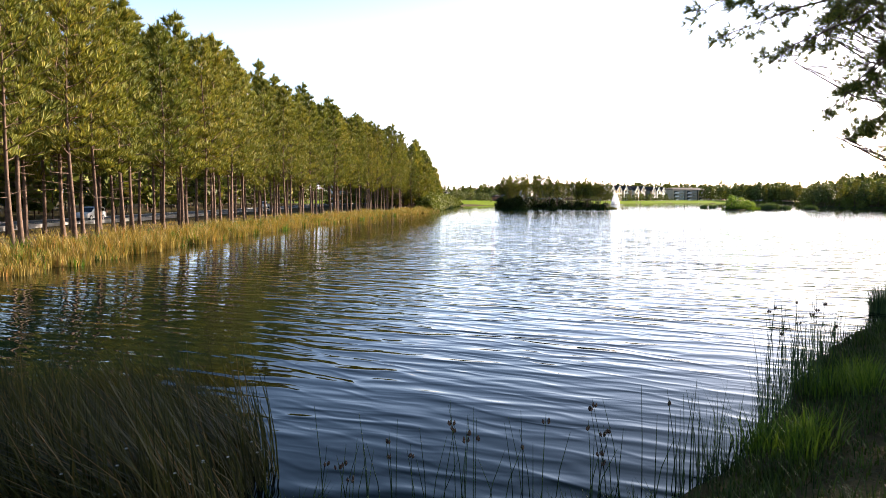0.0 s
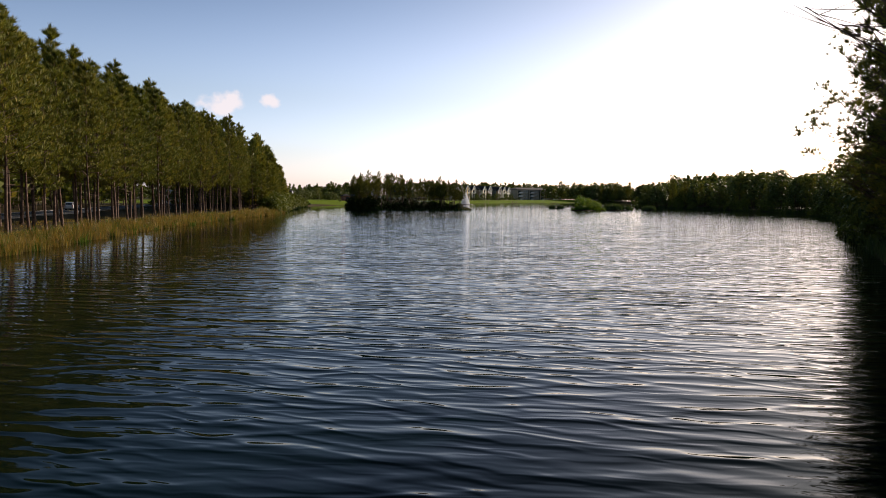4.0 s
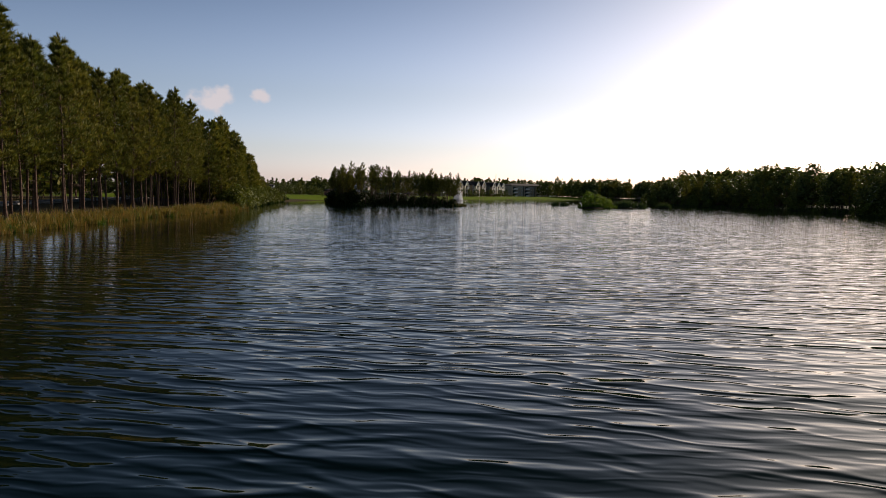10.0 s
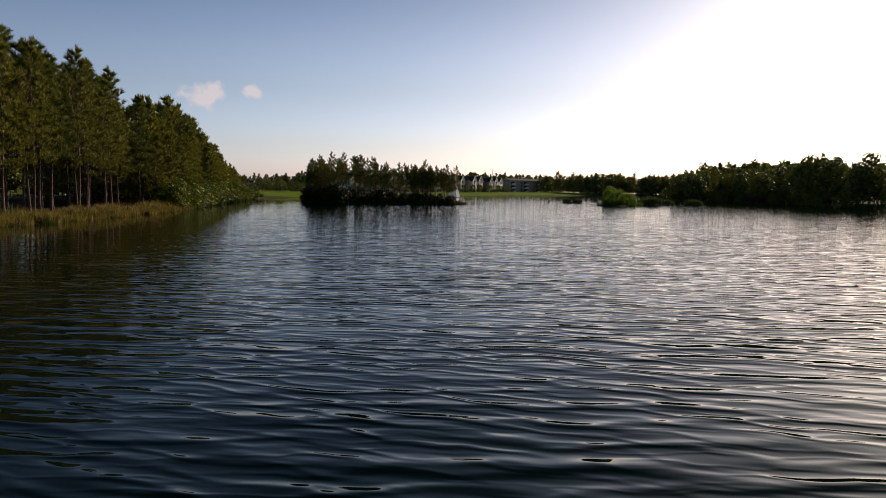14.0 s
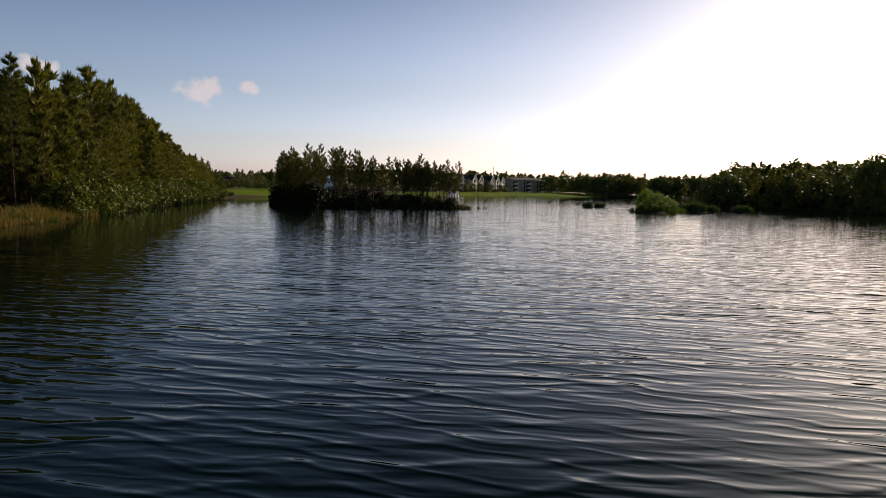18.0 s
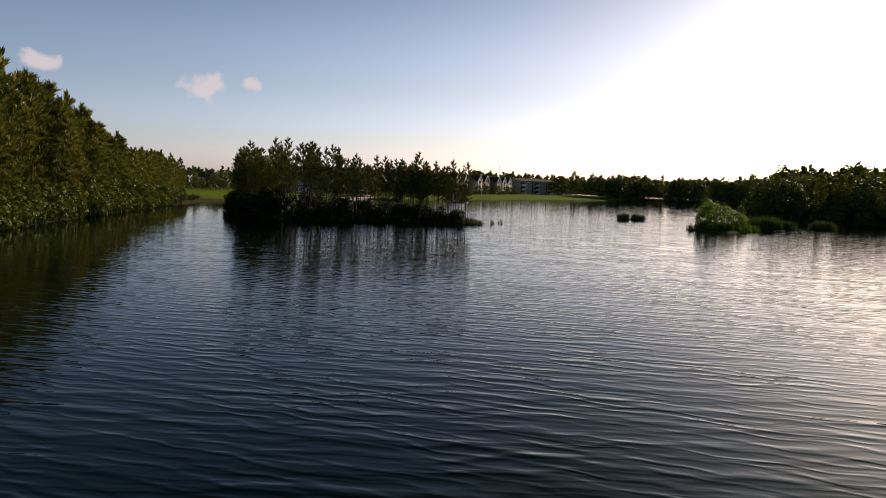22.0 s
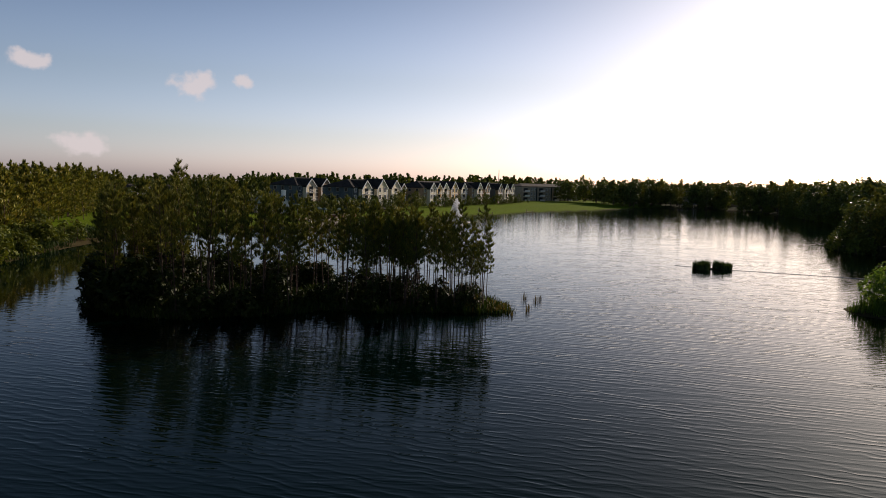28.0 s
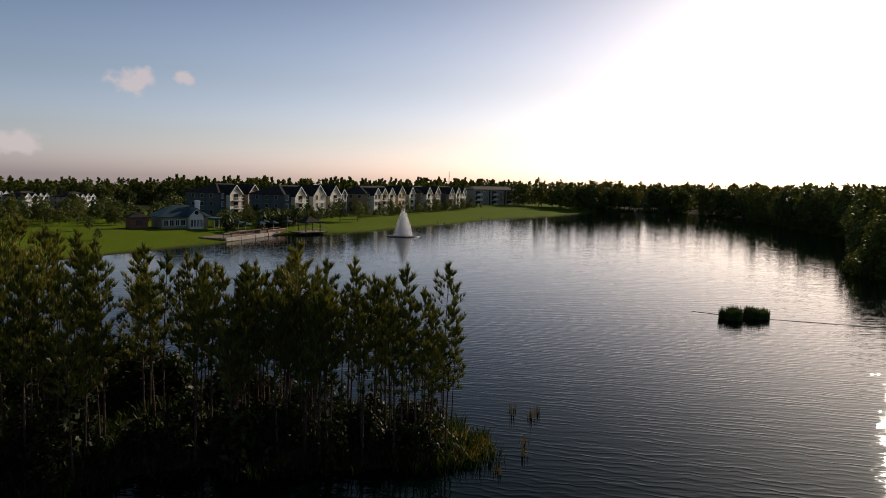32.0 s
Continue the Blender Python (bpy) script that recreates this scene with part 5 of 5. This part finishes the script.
def parasol(x, y, z, r, label):
    p = thing("parasol", label, "parasol", "parasols on the terrace", at=pose(x, y, z))
    bm = bmesh.new()
    bmesh.ops.create_cone(bm, cap_ends=True, segments=10, radius1=0.04, radius2=0.035, depth=2.5, matrix=pose(0, 0, 1.25))
    part("pole", bm, WHITE, p, "pale pole")
    bm = bmesh.new()
    bmesh.ops.create_cone(bm, cap_ends=True, segments=8, radius1=r, radius2=0.06, depth=0.65, matrix=pose(0, 0, 2.55))
    part("canopy", bm, PARASOL, p, "dark canvas canopy")
    part("foot", boxes((-0.3, -0.3, 0, 0.3, 0.3, 0.1), bevel=0.02), CONCRETE, p)


for x, y in ((50.0, 374.0), (53.6, 377.5), (57.0, 379.2), (48.5, 378.8), (55.0, 384.0), (61.0, 384.5)):
    parasol(x, y, max(0.9, ground_z(x, y)), 1.6, "dark green parasol on the clubhouse terrace")


def palm(x, y, h, seed):
    rnd = random.Random(seed)
    t = thing("palm_tree", "small palm with drooping fronds beside the clubhouse", "tree", "palms by the clubhouse", at=pose(x, y, ground_z(x, y) - 0.05))
    wv, wf, fv, ff = [], [], [], []
    tube(wv, wf, [(0, 0, -0.3), (0.05, 0, h * 0.5), (0.12, 0.05, h)], [0.2, 0.15, 0.13], 8)
    for k in range(20):
        a, up, L = k * 2.4, rnd.uniform(-0.2, 1.0), rnd.uniform(1.3, 1.9)
        c, d = math.cos(a), math.sin(a)
        line = [(0.12 + c * L * f, 0.05 + d * L * f, h + L * (up * f - 1.1 * f * f)) for f in (0, 0.35, 0.7, 1.0)]
        i = len(fv)
        for (px, py, pz), w in zip(line, (0.05, 0.32, 0.3, 0.04)):
            fv.extend([(px - d * w, py + c * w, pz - 0.12), (px, py, pz), (px + d * w, py - c * w, pz - 0.12)])
        for q in range(3):
            b0 = i + 3 * q
            ff.extend([(b0, b0 + 1, b0 + 4, b0 + 3), (b0 + 1, b0 + 2, b0 + 5, b0 + 4)])
    part("trunk", mesh("palm_trunk", wv, wf, BARK, True), None, t)
    part("crown", mesh("palm_crown", fv, ff, PALM), None, t)


for k, (x, y, h) in enumerate(((54.5, 388.0, 4.6), (58.5, 392.5, 5.2), (64.5, 396.0, 4.8), (68.5, 400.5, 5.4), (45.5, 381.5, 4.0))):
    palm(x, y, h, 60 + k)
garden_wall = thing("garden_wall", "low brick garden wall with pale coping on the terrace", "wall", at=pose(46.5, 371.0, 0.6, 0, 0, 40))
part("brickwork", boxes((0, 0, 0, 9.5, 0.45, 0.95), bevel=0.02), BRICK, garden_wall)
part("coping", boxes((-0.1, -0.08, 0.95, 9.6, 0.53, 1.07), bevel=0.02), STONE, garden_wall, "pale stone coping")
garden_wall = thing("garden_wall", "low brick garden wall stepping down to the deck", "wall", at=pose(55.5, 376.5, 0.6, 0, 0, 52))
part("brickwork", boxes((0, 0, 0, 8.0, 0.45, 0.8), bevel=0.02), BRICK, garden_wall)
part("coping", boxes((-0.1, -0.08, 0.8, 8.1, 0.53, 0.92), bevel=0.02), STONE, garden_wall, "pale stone coping")
for x, y, a in ((113.0, 412.0, 130), (139.0, 437.0, 135)):
    dock = thing("fishing_dock", "small dark wooden dock at the lawn's edge", "dock", "docks along the lawn", at=pose(x, y, 0, 0, 0, a))
    for q in range(7):
        part("plank", boxes((-1.5, -0.9 + q * 0.26, 0.5, 1.5, -0.66 + q * 0.26, 0.56)), WOOD, dock)
    for sx in (-1.4, 1.4):
        part("pile", boxes((sx - 0.09, -0.8, -1.2, sx + 0.09, -0.62, 1.45), bevel=0.02), WOOD, dock)
        part("rail", boxes((sx - 0.05, -0.85, 1.3, sx + 0.05, 0.9, 1.38)), WOOD, dock)

# radio mast behind the apartments
mast = thing("mast", "thin grey radio mast above the far trees", "mast", at=pose(178, 590, 0.8))
vs, fs = [], []
tube(vs, fs, [(0, 0, 0), (0, 0, 10), (0, 0, 20)], [0.35, 0.28, 0.16], 8)
part("pole", mesh("mast_pole", vs, fs, GREY), None, mast)
part("base", boxes((-0.8, -0.8, -0.5, 0.8, 0.8, 0.3), bevel=0.05), CONCRETE, mast)

# young trees on the lawn in front of the apartments
rnd = random.Random(33)
for x, y, s in ((72, 402, 0.5), (80, 412, 0.62), (86, 414, 0.7), (91, 425, 0.45), (99, 437, 0.5), (104, 443, 0.55), (108, 447, 0.4), (118, 455, 0.5), (124, 464, 0.45), (131, 470, 0.5), (140, 480, 0.45), (150, 490, 0.5), (158, 500, 0.45),
                (52, 404, 0.5), (57, 400, 0.45), (18, 395, 0.5), (10, 392, 0.6), (2, 396, 0.6), (16, 372, 0.3), (20, 356, 0.25)):
    tree("broadleaf_tree", rnd.choice(BROADS), "young leafy tree on the mown lawn", "young trees on the lawn", x, y, s * rnd.uniform(0.9, 1.1), rnd=rnd)

for k in range(16):
    x = rnd.uniform(46, 66)
    tree("shrub", rnd.choice(SHRUBS), "dark garden shrub between clubhouse and terrace", "garden shrubs", x, 376 + (x - 46) * 0.75 + rnd.uniform(2, 12), rnd.uniform(0.5, 1.0), rnd=rnd)

# fountain
SPRAY, n, l, b = node_mat("fountain_spray")
b.inputs["Base Color"].default_value = (0.86, 0.87, 0.88, 1)
b.inputs["Roughness"].default_value = 0.3
tr = n.new("ShaderNodeBsdfTranslucent")
tr.inputs["Color"].default_value = (0.75, 0.76, 0.78, 1)
ms = n.new("ShaderNodeMixShader")
ms.inputs[0].default_value = 0.55
l.new(b.outputs[0], ms.inputs[1])
l.new(tr.outputs[0], ms.inputs[2])
l.new(ms.outputs[0], n["Material Output"].inputs[0])
ft = thing("fountain", "white spraying fountain jet floating on the lake", "fountain", at=pose(89.8, 373, 0))
vs, fs = [], []
for k in range(6000):
    a, f = rnd.uniform(0, 6.28), rnd.random()
    z = 7.4 * (1 - math.sqrt(f)) * rnd.uniform(0.9, 1.0) + 0.1
    r = (0.12 + 2.6 * (1 - z / 7.6) ** 0.75) * rnd.random() ** 0.7
    x, y, w, L = math.cos(a) * r, math.sin(a) * r, rnd.uniform(0.02, 0.055), rnd.uniform(0.15, 0.5)
    ox, oy = math.cos(a) * L * 0.25, math.sin(a) * L * 0.25
    i = len(vs)
    c, n2 = math.cos(a + 1.2 + k), math.sin(a + 1.2 + k)
    vs.extend([(x - c * w, y - n2 * w, z), (x + ox, y + oy, max(0.02, z - L)), (x + c * w, y + n2 * w, z), (x, y, z + L * 0.3)])
    fs.append((i, i + 1, i + 2, i + 3))
part("spray", mesh("spray", vs, fs, SPRAY), None, ft, "white water spray")
bm = bmesh.new()
bmesh.ops.create_cone(bm, cap_ends=True, segments=28, radius1=4.4, radius2=4.2, depth=0.22, matrix=pose(0, 0, 0.05))
part("float", bm, plain("black_float", (0.03, 0.03, 0.03), 0.6), ft, "dark round float")
